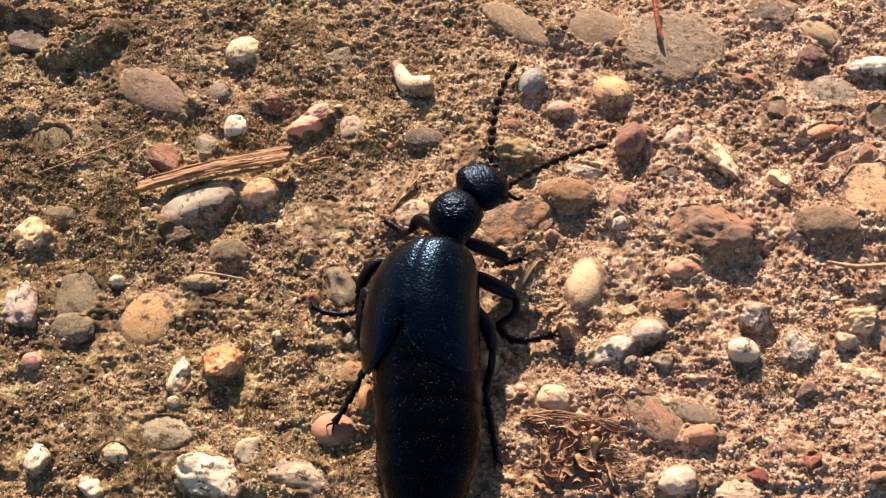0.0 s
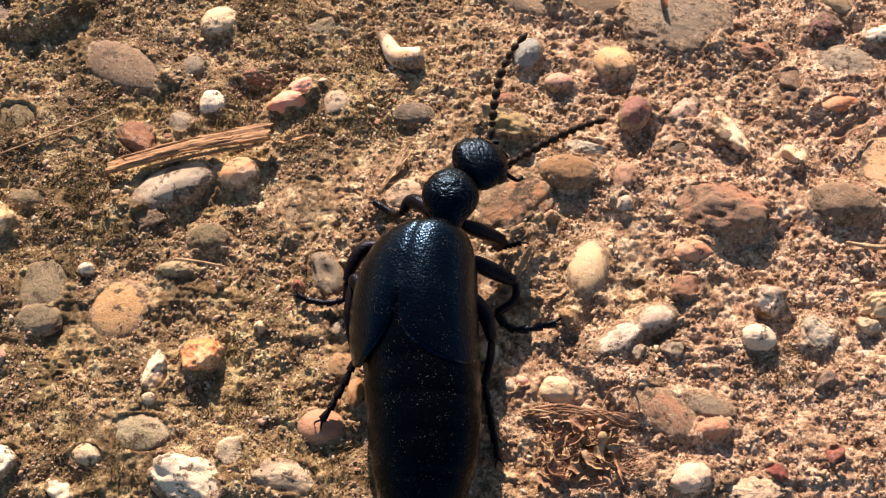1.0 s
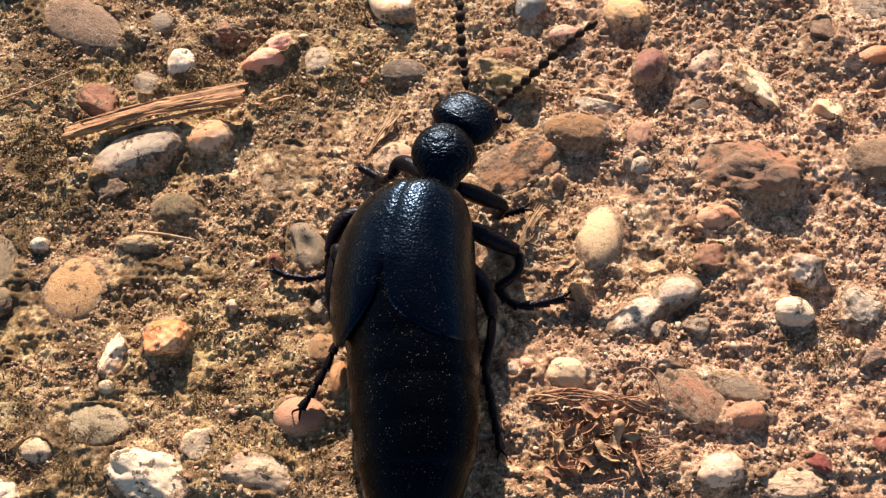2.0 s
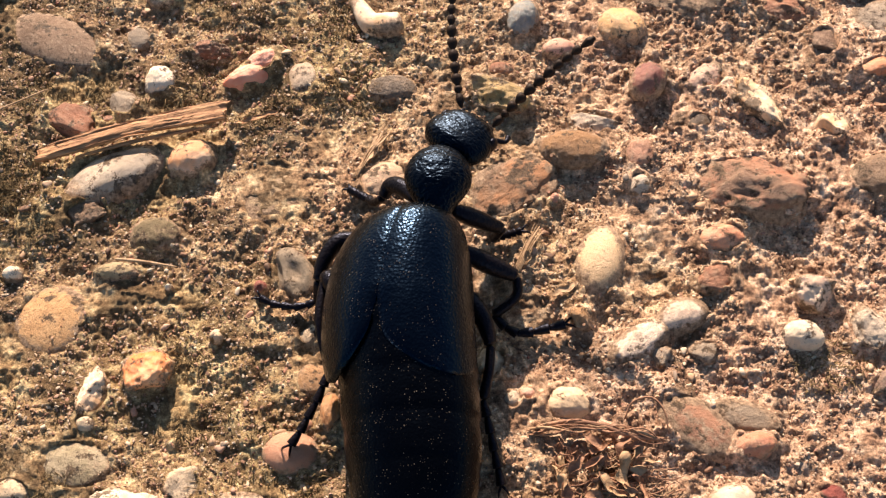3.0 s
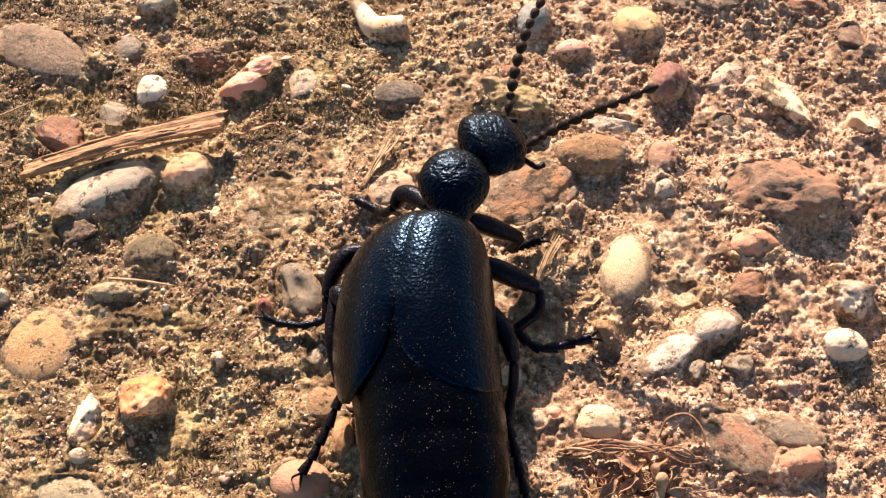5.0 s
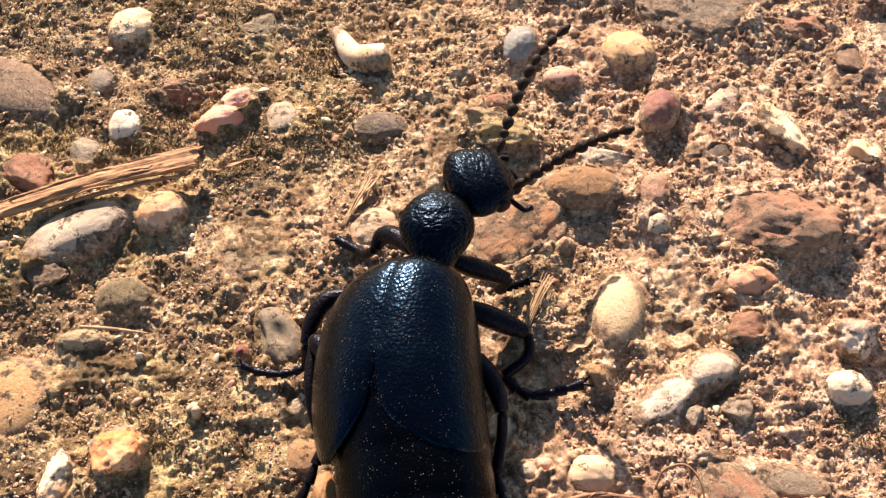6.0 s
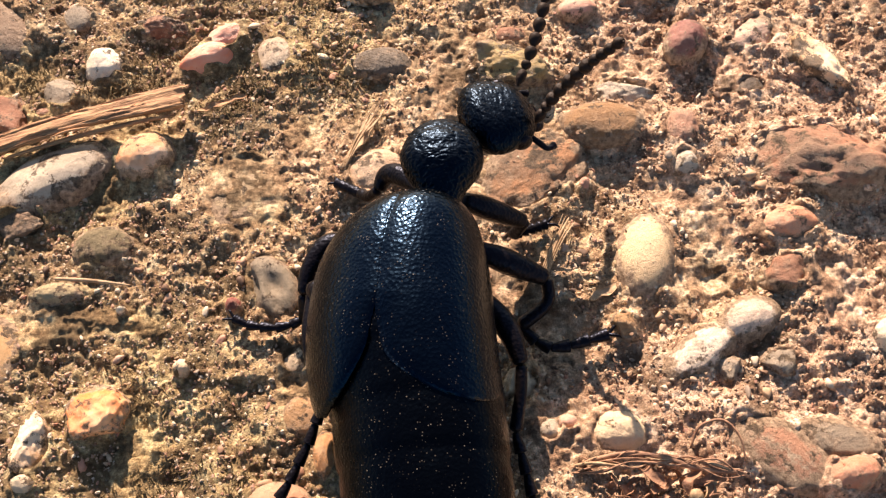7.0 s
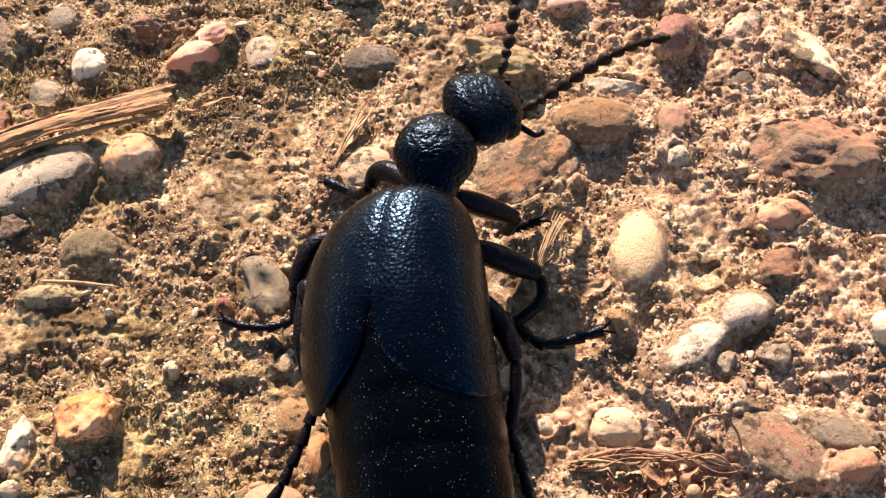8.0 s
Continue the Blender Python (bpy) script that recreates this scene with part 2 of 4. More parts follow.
ELYTRA = beetle_material("wrinkled_elytra", 5000, 0.000048, (0.0005, 0.0007, 0.0010), rough=0.235, tint=(0.08, 0.44, 1.0), shine=0.29, dust=0.65, noisy=0.5)
CUTICLE = beetle_material("pitted_cuticle", 7000, 0.000035, (0.0006, 0.0007, 0.0010), rough=0.31, tint=(0.14, 0.48, 1.0), shine=0.22, dust=0.25, noisy=0.5)
ABDOMEN = beetle_material("dull_abdomen", 5200, 0.00004, (0.0005, 0.0006, 0.0008), rough=0.28, tint=(0.25, 0.55, 1.0), shine=0.12, dust=0.8)
ANTENNA = beetle_material("antenna_cuticle", 5000, 0.00004, (0.016, 0.009, 0.006), rough=0.6, tint=(1, 1, 1), shine=0.2)
LIMB = beetle_material("limb_cuticle", 5000, 0.00006, (0.004, 0.003, 0.003), rough=0.34, tint=(0.5, 0.62, 1.0), shine=0.2)


def plain_fibre(name, a, b, stretch, rough=0.7):
    mat, nodes, links, bsdf = shader(name)
    mp = nodes.new("ShaderNodeMapping")
    mp.inputs["Scale"].default_value = stretch
    links.new(nodes.new("ShaderNodeTexCoord").outputs["Object"], mp.inputs["Vector"])
    n = tex_noise(nodes, links, mp.outputs[0], 1.0, 5, 0.65)
    links.new(ramp(nodes, links, n, [(0.32, a), (0.62, b)]), bsdf.inputs["Base Color"])
    bsdf.inputs["Roughness"].default_value = rough
    bumped(nodes, links, bsdf, n, 0.00015)
    return mat


WOOD = plain_fibre("weathered_wood", (0.20, 0.09, 0.04), (0.58, 0.33, 0.16), (420, 5200, 5200))
STRAW = plain_fibre("dry_straw", (0.26, 0.16, 0.08), (0.52, 0.36, 0.21), (1500, 1500, 1500))
DRYLEAF = plain_fibre("dry_plant", (0.15, 0.07, 0.04), (0.42, 0.235, 0.135), (1400, 1400, 1400))
NEEDLE = plain_fibre("red_needle", (0.34, 0.07, 0.03), (0.55, 0.17, 0.07), (900, 3000, 3000), 0.4)
MOSS = plain_fibre("dry_moss", (0.08, 0.055, 0.022), (0.24, 0.17, 0.075), (1800, 1800, 1800), 0.9)
MORTAR, GRIT = mortar_material(), grit_material()


# ---- mesh helpers (millimetres in, metres out) ----
def mesh_object(name, verts, faces, mat, parent=None, smooth=True):
    me = bpy.data.meshes.new(name)
    me.from_pydata([tuple(c * MM for c in v) for v in verts], [], faces)
    if smooth:
        me.polygons.foreach_set("use_smooth", [True] * len(me.polygons))
    me.materials.append(mat)
    me.update()
    ob = new(name, me)
    ob.parent = parent
    return ob


def hashed(ix, iy, seed):
    h = (ix * 374761393 + iy * 668265263 + seed * 974634777) & 0xFFFFFFFF
    h = ((h ^ (h >> 13)) * 1274126177) & 0xFFFFFFFF
    return ((h ^ (h >> 16)) & 0xFFFF) / 65535.0


def value_noise(x, y, size, seed):
    """Smooth noise from 0 to 1 with bumps about size across."""
    x, y = x / size, y / size
    ix, iy = np.floor(x).astype(np.int64), np.floor(y).astype(np.int64)
    fx, fy = x - ix, y - iy
    fx, fy = fx * fx * (3 - 2 * fx), fy * fy * (3 - 2 * fy)
    a, b = hashed(ix, iy, seed), hashed(ix + 1, iy, seed)
    c, d = hashed(ix, iy + 1, seed), hashed(ix + 1, iy + 1, seed)
    return (a * (1 - fx) + b * fx) * (1 - fy) + (c * (1 - fx) + d * fx) * fy


# ---- the aggregate: every stone that can be told apart ----
PEBBLES = []


def pebble(x, y, a, b, turn, proud, colour, shape, label=""):
    """A stone at (x, y) mm with half-axes a, b, standing proud of the mortar."""
    PEBBLES.append((x, y, a, b, turn, proud, colour, shape, label))


pebble(-41.6, 26.7, 5.02, 2.52, -28, 1.5, "brown", "e", "smooth grey-brown pebble set in the concrete")
pebble(-32.8, 31.4, 1.91, 1.71, 23, 1.6, "cream", "r", "cream translucent quartz pebble with an orange side")
pebble(-34.8, 26.6, 1.12, 1.26, -1, 0.6, "grey", "r")
pebble(-28.3, 24.9, 1.9, 0.9, -8, 1.2, "redbrown", "a", "dull reddish brown stone flake half buried in grit")
pebble(-25.2, 22.0, 2.0, 1.05, 18, 1.8, "redpink", "r", "glossy red stone chip lying in moss")
pebble(-23.9, 23.4, 2.0, 1.2, 28, 2.3, "pinkpale", "r", "angular pink stone chip")
pebble(-32.3, 22.1, 1.55, 1.45, 70, 2.0, "white", "r", "small white rounded pebble among moss")
pebble(-20.7, 21.7, 1.41, 1.65, -1, 1.2, "translucent", "r", "translucent grey quartz pebble")
pebble(-13.3, 20.3, 2.11, 1.29, -7, 1.5, "darkgrey", "r", "dark grey-brown oval pebble with pitted surface")
pebble(-38.9, 18.3, 2.81, 1.67, -29, 1.6, "redbrown", "a", "reddish brown angular pebble behind the splinter")
pebble(-35.2, 20.0, 1.32, 1.33, -1, 1.2, "grey", "a")
pebble(-35.9, 18.5, 0.75, 0.66, -1, 1.0, "pinkbrown", "r")
pebble(-35.3, 13.4, 4.6, 2.2, 25, 1.9, "quartz", "r", "speckled white-grey quartz stone under the splinter")
pebble(-36.6, 10.2, 1.9, 1.0, 10, 1.0, "brown", "a")
pebble(-28.9, 14.4, 1.9, 1.65, 23, 2.6, "whitestain", "o", "white and orange angular pebble casting a shadow")
pebble(-48.3, 12.4, 2.11, 1.07, -6, 0.9, "olive", "r")
pebble(-50.7, 9.7, 1.99, 1.79, 29, 2.0, "yellowcream", "a", "yellow-cream translucent pebble set in the mortar")
pebble(-51.1, 21.1, 2.82, 2.06, -12, 0.5, "olive", "r")
pebble(-56.5, 33.4, 3.15, 2.06, -13, 1.2, "darkgrey", "a")
pebble(-22.4, 11.4, 3.20, 3.34, -1, 0.3, "mortar", "f", "flat worn grey-beige stone flush with the mortar")
pebble(-13.9, 11.9, 2.2, 1.6, 24, 1.8, "pinkcream", "r", "white and orange pebble beside the beetle")
pebble(-31.1, 8.1, 1.95, 1.6, 5, 1.6, "olive", "r", "dark olive pebble with moss")
pebble(-4.3, 33.6, 4.59, 1.93, -39, 1.2, "greybrown", "r", "long smooth grey-brown pebble")
pebble(10.6, 31.2, 5.6, 4.6, -20, 1.5, "greybig", "p", "large worn grey stone in the mortar")
pebble(3.4, 33.2, 3.6, 2.4, -10, 0.9, "greybrown", "r")
pebble(-3.1, 26.5, 1.83, 1.44, 74, 1.9, "bluegrey", "r", "shiny blue-grey pebble set in the mortar")
pebble(4.5, 25.4, 2.16, 1.76, -23, 1.8, "yellow", "r", "ochre yellow oval pebble")
pebble(-0.3, 23.5, 1.31, 0.92, -7, 1.4, "pink", "r", "small dusty pink pebble")
pebble(-4.9, 21.7, 1.21, 0.84, -7, 1.1, "redbrown", "r")
pebble(-5.0, 18.9, 2.5, 1.3, -22, 3.0, "oliveyellow", "b", "thin olive-yellow stone plate shaded at its near edge")
pebble(6.5, 19.7, 1.9, 1.4, 64, 3.0, "purple", "o", "purple-brown rounded pebble with a long shadow")
pebble(11.0, 20.4, 1.70, 1.63, 11, 1.2, "pinkwhite", "a")
pebble(19.7, 35.0, 3.97, 1.99, -6, 0.5, "darkgrey", "f", "dark grey stone flush with the mortar")
pebble(25.1, 31.8, 2.84, 1.70, -34, 1.6, "tan", "r", "tan pebble with a yellowish side")
pebble(23.8, 28.8, 1.58, 1.42, -14, 1.6, "darkpurple", "a", "dark purple angular stone")
pebble(17.8, 26.3, 2.06, 1.33, -12, 1.4, "redbrown", "a", "dark reddish brown stone")
pebble(29.5, 27.6, 2.51, 1.19, 2, 1.8, "white", "r", "bright white oval pebble")
pebble(25.1, 24.9, 2.73, 1.90, -8, 1.0, "greylight", "f", "rough grey stone plate")
pebble(20.4, 23.1, 1.35, 1.48, -1, 1.3, "darkbrown", "a")
pebble(24.1, 20.4, 2.00, 0.92, 13, 1.4, "orangered", "r", "orange-red elongated pebble set in the mortar")
pebble(14.7, 17.1, 2.60, 1.43, -56, 2.0, "yellowwhite", "a", "irregular yellow and white stone with pits")
pebble(19.8, 15.2, 1.31, 1.38, -1, 2.1, "creamwhite", "a", "cream white blocky pebble with an orange foot")
pebble(28.2, 18.2, 1.40, 1.17, -1, 1.3, "pinkbrown", "a")
pebble(27.6, 14.6, 2.87, 3.27, -1, 0.8, "orangepale", "a", "pale orange worn stone with dark pits")
pebble(29.2, 22.0, 1.37, 1.58, -1, 1.3, "darkgrey", "a")
pebble(0.5, 13.9, 2.5, 1.45, -10, 2.5, "yellowbrown", "o", "yellow-brown angular stone with a shaded overhang")
pebble(5.2, 13.4, 1.54, 1.20, 71, 1.9, "pinkbrown", "r", "pinkish brown pebble set in the mortar")
pebble(5.1, 10.7, 0.91, 1.05, -1, 1.6, "whitegrey", "r", "small round white-grey pebble")
pebble(13.0, 10.2, 4.3, 2.75, -14, 2.6, "bigred", "k", "large red-brown domed stone with cracked top")
pebble(23.0, 10.4, 3.1, 2.0, -8, 3.0, "brown", "o", "large grey-brown rounded pebble")
pebble(-4.7, 10.7, 3.9, 2.5, 31, 1.5, "flushbrown", "p", "worn brown stone rising from the mortar below the head")
pebble(1.8, 16.5, 1.74, 1.17, -13, 1.2, "whitegrey", "a")
pebble(-49.9, 2.5, 1.92, 2.1, 0, 2.2, "lilac", "a", "lilac and white rough pebble with dark pits")
pebble(-45.1, 3.9, 2.85, 2.51, 92, 0.9, "olivegrey", "r", "olive grey pebble with a dull skin")
pebble(-45.2, 0.6, 2.11, 1.43, 0, 1.0, "olivegrey", "r")
pebble(-38.1, 1.4, 2.8, 3.0, 0, 1.2, "disc", "e", "round grainy tan pebble with a grey rim")
pebble(-48.1, -2.8, 1.12, 0.84, 0, 1.4, "pink", "r", "small pink pebble set in the mortar")
pebble(-30.4, -2.7, 1.65, 1.55, 39, 2.5, "orange", "b", "glossy orange angular pebble casting a shadow")
pebble(-33.8, -4.3, 1.8, 1.15, 84, 1.7, "creamwhite", "a", "cream pebble half sunk in the mortar")
pebble(-34.1, -6.6, 0.84, 0.66, -9, 1.3, "pale", "r", "small pale cream pebble")
pebble(-34.6, -9.4, 3.07, 2.02, -4, 1.2, "greenish", "r", "greenish grey stone set in the mortar")
pebble(-45.3, -11.6, 1.40, 1.10, 72, 2.0, "white", "a", "white leaf-shaped pebble set in the mortar")
pebble(-38.6, -11.3, 1.61, 1.08, -9, 1.4, "creamgrey", "r", "cream-grey rounded pebble set in the mortar")
pebble(-30.1, -13.4, 2.96, 1.76, -11, 2.0, "whitespot", "a", "white stone with dark pits")
pebble(-26.8, -11.0, 1.32, 1.34, 66, 1.2, "pale", "a")
pebble(-22.2, -12.9, 3.12, 1.53, -5, 1.2, "translucent", "a", "grey translucent quartz stone")
pebble(-19.7, -8.8, 2.02, 1.49, -4, 1.3, "footpink", "e", "smooth pink-brown pebble under a hind foot")
pebble(-18.6, -3.7, 1.45, 1.31, 0, 0.9, "tanbrown", "r")
pebble(-17.2, -6.0, 1.58, 0.80, 89, 1.4, "orangebrown", "r")
pebble(-40.2, -14.3, 1.36, 1.07, -17, 1.6, "creamwhite", "a", "cream white pebble set in the mortar")
pebble(-33.7, 5.1, 1.72, 0.82, -0, 1.2, "olivepale", "r", "pale olive elongated pebble")
pebble(-41.5, 5.2, 0.77, 0.59, -0, 1.2, "white", "r", "tiny white pebble set in the mortar")
pebble(-18.9, -0.3, 0.92, 0.81, 0, 1.0, "pale", "a")
pebble(1.85, 4.8, 3.15, 1.98, 78, 2.1, "egg", "e", "large smooth cream oval pebble in a grey socket")
pebble(10.4, 6.0, 1.97, 1.27, 4, 1.9, "pinkorange", "r", "pink and orange pebble with dark pits")
pebble(9.9, 3.1, 1.31, 1.08, -0, 1.5, "redbrown", "a", "reddish brown crumbly stone")
pebble(16.5, 1.8, 1.59, 1.29, -17, 1.8, "whitepink", "a", "white and pink angular pebble")
pebble(15.1, -1.4, 1.48, 1.20, -13, 1.9, "whitebright", "r", "bright white glossy pebble")
pebble(19.6, -1.1, 1.46, 1.47, -22, 1.5, "whitegrey", "a", "white-grey rough pebble set in the mortar")
pebble(4.0, -1.6, 2.5, 1.2, 31, 1.5, "whitedirty", "r", "dirty white lumpy stone set in the mortar")
pebble(7.0, 0.3, 2.2, 1.35, 20, 1.6, "whitedirty", "r", "dirty white knobbly stone with sandy skin")
pebble(25.0, 1.3, 2.25, 1.13, 11, 1.8, "orangeyellow", "a", "orange-yellow bean-shaped pebble set in the mortar")
pebble(25.1, -3.5, 2.06, 1.04, -25, 1.4, "cream", "f", "flat cream stone chip")
pebble(-1.05, -6.0, 1.75, 1.45, -5, 2.0, "creamsq", "r", "cream white squarish pebble")
pebble(-5.9, -2.9, 1.44, 0.74, 72, 1.4, "pale", "a")
pebble(-3.7, -5.2, 0.67, 0.56, 0, 1.2, "pink", "r")
pebble(7.6, -7.6, 3.5, 1.8, -38, 1.3, "redbrownsm", "r", "worn reddish brown stone beside dry roots")
pebble(10.6, -7.2, 2.5, 1.3, -15, 1.1, "greybig", "r", "grey-brown pebble behind a red one")
pebble(10.8, -9.0, 1.75, 1.1, 12, 2.2, "red", "r", "small smooth red pebble")
pebble(9.0, -13.0, 1.79, 1.45, 16, 2.3, "whitepink", "r", "white and pink glossy pebble")
pebble(13.6, -13.8, 2.5, 1.2, 4, 1.1, "pinkcream", "p", "flat pinkish cream stone")
pebble(19.9, -11.1, 1.04, 0.83, 30, 1.5, "darkred", "a", "dark red stone chip")
pebble(24.9, -12.2, 1.00, 0.92, 1, 1.4, "pinkbrown", "a")
pebble(20.1, -5.0, 1.17, 0.88, 11, 1.0, "purplegrey", "a")
pebble(15.6, -12.3, 0.95, 0.72, -32, 1.2, "darkred", "a")
pebble(-4.7, -5.5, 0.76, 0.76, -2, 1.0, "whitegrey", "r")
pebble(2.5, -9.5, 0.77, 0.64, -1, 1.4, "redbrown", "r", "small reddish pebble among plant debris")
pebble(-25.6, -0.2, 0.53, 0.52, -2, 1.0, "pale", "r")
pebble(-6.5, -2.5, 1.44, 0.67, 70, 1.2, "pale", "a")
pebble(10.1, 16.2, 1.05, 0.77, -3, 0.8, "darkgrey", "a")
pebble(8.4, -2.5, 1.13, 1.03, -2, 1.0, "greylight", "a")
pebble(5.4, -2.6, 0.77, 0.67, -5, 1.0, "greylight", "a")
pebble(-50.3, 34.2, 1.77, 1.19, 24, 0.8, "brown", "a")
pebble(-22.6, 30.8, 1.76, 1.43, -2, 0.8, "olivegrey", "a")
pebble(23.9, -0.4, 0.93, 0.78, 0, 1.0, "pale", "a")
pebble(0.1, 0.2, 0.95, 0.95, -7, 2.2, "tanbrown", "a", "small brown pointed stone chip at a foot")
pebble(-22.7, 3.4, 0.54, 0.59, -2, 1.5, "darkred", "r", "tiny dark red seed-like grain at a foot")
pebble(-20.3, 4.5, 2.56, 1.54, -62, 1.7, "holegrey", "d", "grey stone with a hollow beside a middle foot")
pebble(-25.5, -0.3, 0.49, 0.49, -5, 1.1, "pale", "r")
pebble(-29.5, 3.7, 0.34, 0.30, -5, 1.0, "white", "r")
pebble(-4.3, 10.5, 1.34, 0.96, 18, 1.1, "orangebrown", "a")
pebble(-1.2, 9.8, 0.48, 0.56, -6, 1.5, "pink", "r", "small round pinkish pebble")
pebble(-5.8, -2.8, 0.97, 0.69, 70, 1.0, "pale", "a")
pebble(1.3, 4.8, 0.43, 0.41, -5, 1.0, "pale", "r")


def ground_height(x, y):
    """Height of the mortar in mm."""
    def crags(size, seed):
        return 1 - np.abs(2 * value_noise(x, y, size, seed) - 1)
    z = 0.9 * (value_noise(x, y, 5.5, 1) - 0.5) + 0.42 * (value_noise(x, y, 2.3, 2) - 0.5)
    coarse = 0.55 + 0.9 * value_noise(x, y, 4.2, 8)
    z += 0.28 * crags(1.5, 3) - coarse * (0.25 * crags(1.0, 4) + 0.25 * crags(0.56, 5) + 0.20 * crags(0.30, 7)) + 0.28
    z -= 0.5 * np.clip(value_noise(x, y, 1.7, 6) - 0.72, 0, 1) / 0.30
    # a broken ledge with a hollow beside it, and low swells
    for px, py, a, b, turn, rise in ((-50.0, 33.0, 5.5, 2.6, 24, 1.5), (-56.2, 34.2, 2.0, 1.6, 0, -2.2), (-57.5, 37.5, 5.0, 1.6, -8, 1.6), (-55.0, 23.5, 2.6, 1.6, 20, 0.9)):
        c, s = math.cos(radians(turn)), math.sin(radians(turn))
        r = np.hypot((c * (x - px) + s * (y - py)) / a, (c * (y - py) - s * (x - px)) / b)
        z = z + rise * np.clip(1.5 - 1.5 * r ** 2, 0, 1)
    return z


def seat(shape, proud):
    """How far a stone's top stands over the mortar, its half-thickness, and how blunt its dome is."""
    if shape == "f":
        return 0.28, 0.7, 0.5
    h = proud * 0.62
    return h, max(h * (1.0 if shape in "ob" else 1.4), 0.6), 0.42 if shape == "r" else 0.3 if shape == "p" else 0.5


def stone_pit(x, y, z):
    """The mortar gives way under the stones and wells up a little round them."""
    for px, py, a, b, turn, proud, _, shape, *_ in PEBBLES:
        near = (np.abs(x - px) < a * 1.6 + 1) & (np.abs(y - py) < a * 1.6 + 1)
        if not near.any():
            continue
        c, s = math.cos(radians(turn)), math.sin(radians(turn))
        dx, dy = x[near] - px, y[near] - py
        r = np.hypot((c * dx + s * dy) / a, (c * dy - s * dx) / b)
        n = 0.6 * value_noise(x[near], y[near], 1.2, 61) + 0.4 * value_noise(x[near], y[near], 0.4, 62)
        flush = shape == "f"
        h, top, blunt = seat(shape, proud)
        skin = h - top + top * np.clip(1 - r * r, 0, 1) ** blunt
        old = z[near]
        calm = np.clip((0.82 - r) / 0.2, 0, 1)
        mound = 0 if flush else 0.34 * h * (0.3 + 1.4 * n) * np.clip((1.55 - r) / 0.6, 0, 1) ** 2
        bed = (old + mound) * (1 - 0.8 * calm) - (0.3 + 0.2 * h) * calm
        # mortar laps over the stone's edge, more in some places than in others
        lap = skin + (1.3 * (n - 0.39) - 0.50 * (0.80 - r) if flush else (0.9 * (n - 0.50) - 1.5 * (0.93 - r) if shape in "rep" else 0.6 * (n - 0.52) - 2.2 * (1.0 - r))) * (0.5 if flush else min(1, a / 2.5))
        fade = np.clip((1.35 - r) / 0.35, 0, 1)
        lap = bed + (np.maximum(bed, lap + 0.35 * (old - 0.1)) - bed) * fade * fade
        z[near] = lap
    return z


def spread(lo, hi, step):
    """Even steps over the near stretch, then ever longer ones out to the horizon."""
    mid = np.arange(lo, hi, step)
    far = np.cumsum(step * 1.5 ** np.arange(1, 32))
    return np.concatenate([lo - far[::-1], mid, mid[-1] + far])


def build_ground():
    xs, ys = spread(-63, 36, 0.115), spread(-18, 42, 0.115)
    gx, gy = np.meshgrid(xs, ys)
    z = stone_pit(gx, gy, ground_height(gx, gy))
    v = np.stack([gx.ravel(), gy.ravel(), z.ravel()], 1) * MM
    nx, ny = len(xs), len(ys)
    i = (np.arange(ny - 1)[:, None] * nx + np.arange(nx - 1)[None]).ravel()
    f = np.stack([i, i + 1, i + nx + 1, i + nx], 1)
    me = bpy.data.meshes.new("ground")
    me.vertices.add(len(v))
    me.vertices.foreach_set("co", v.ravel())
    me.loops.add(f.size)
    me.loops.foreach_set("vertex_index", f.ravel())
    me.polygons.add(len(f))
    me.polygons.foreach_set("loop_start", np.arange(len(f)) * 4)
    me.polygons.foreach_set("use_smooth", np.ones(len(f), bool))
    me.update(calc_edges=True)
    me.materials.append(MORTAR)
    return tagged(new("ground", me), "weathered exposed-aggregate concrete ground, beige and gritty", "ground", kind="structure")


ground = build_ground()


def sphere(level):
    bm = bmesh.new()
    bmesh.ops.create_icosphere(bm, subdivisions=level, radius=1)
    v = np.array([p.co for p in bm.verts])
    f = [[q.index for q in face.verts] for face in bm.faces]
    bm.free()
    return v, f


SPHERES = {n: sphere(n) for n in (1, 2, 4, 5)}


def lumpy(v, rng, amount, waves=7, low=0.8, high=3.2):
    d = np.zeros(len(v))
    for _ in range(waves):
        k = rng.normal(size=3)
        k *= rng.uniform(low, high) / np.linalg.norm(k)
        d += np.cos(v @ k + rng.uniform(0, 6.28)) / np.linalg.norm(k)
    return v * (1 + amount * d / waves * 2)[:, None]


def grain(v, size, seed):
    """Cloudy noise from -1 to 1 on points, two octaves."""
    off = Vector((seed * 7.31, seed * 3.17, seed * 1.93))
    return np.array([noise.noise(Vector(p) / size + off) + 0.5 * noise.noise(Vector(p) / size * 2.3 - off) for p in v])


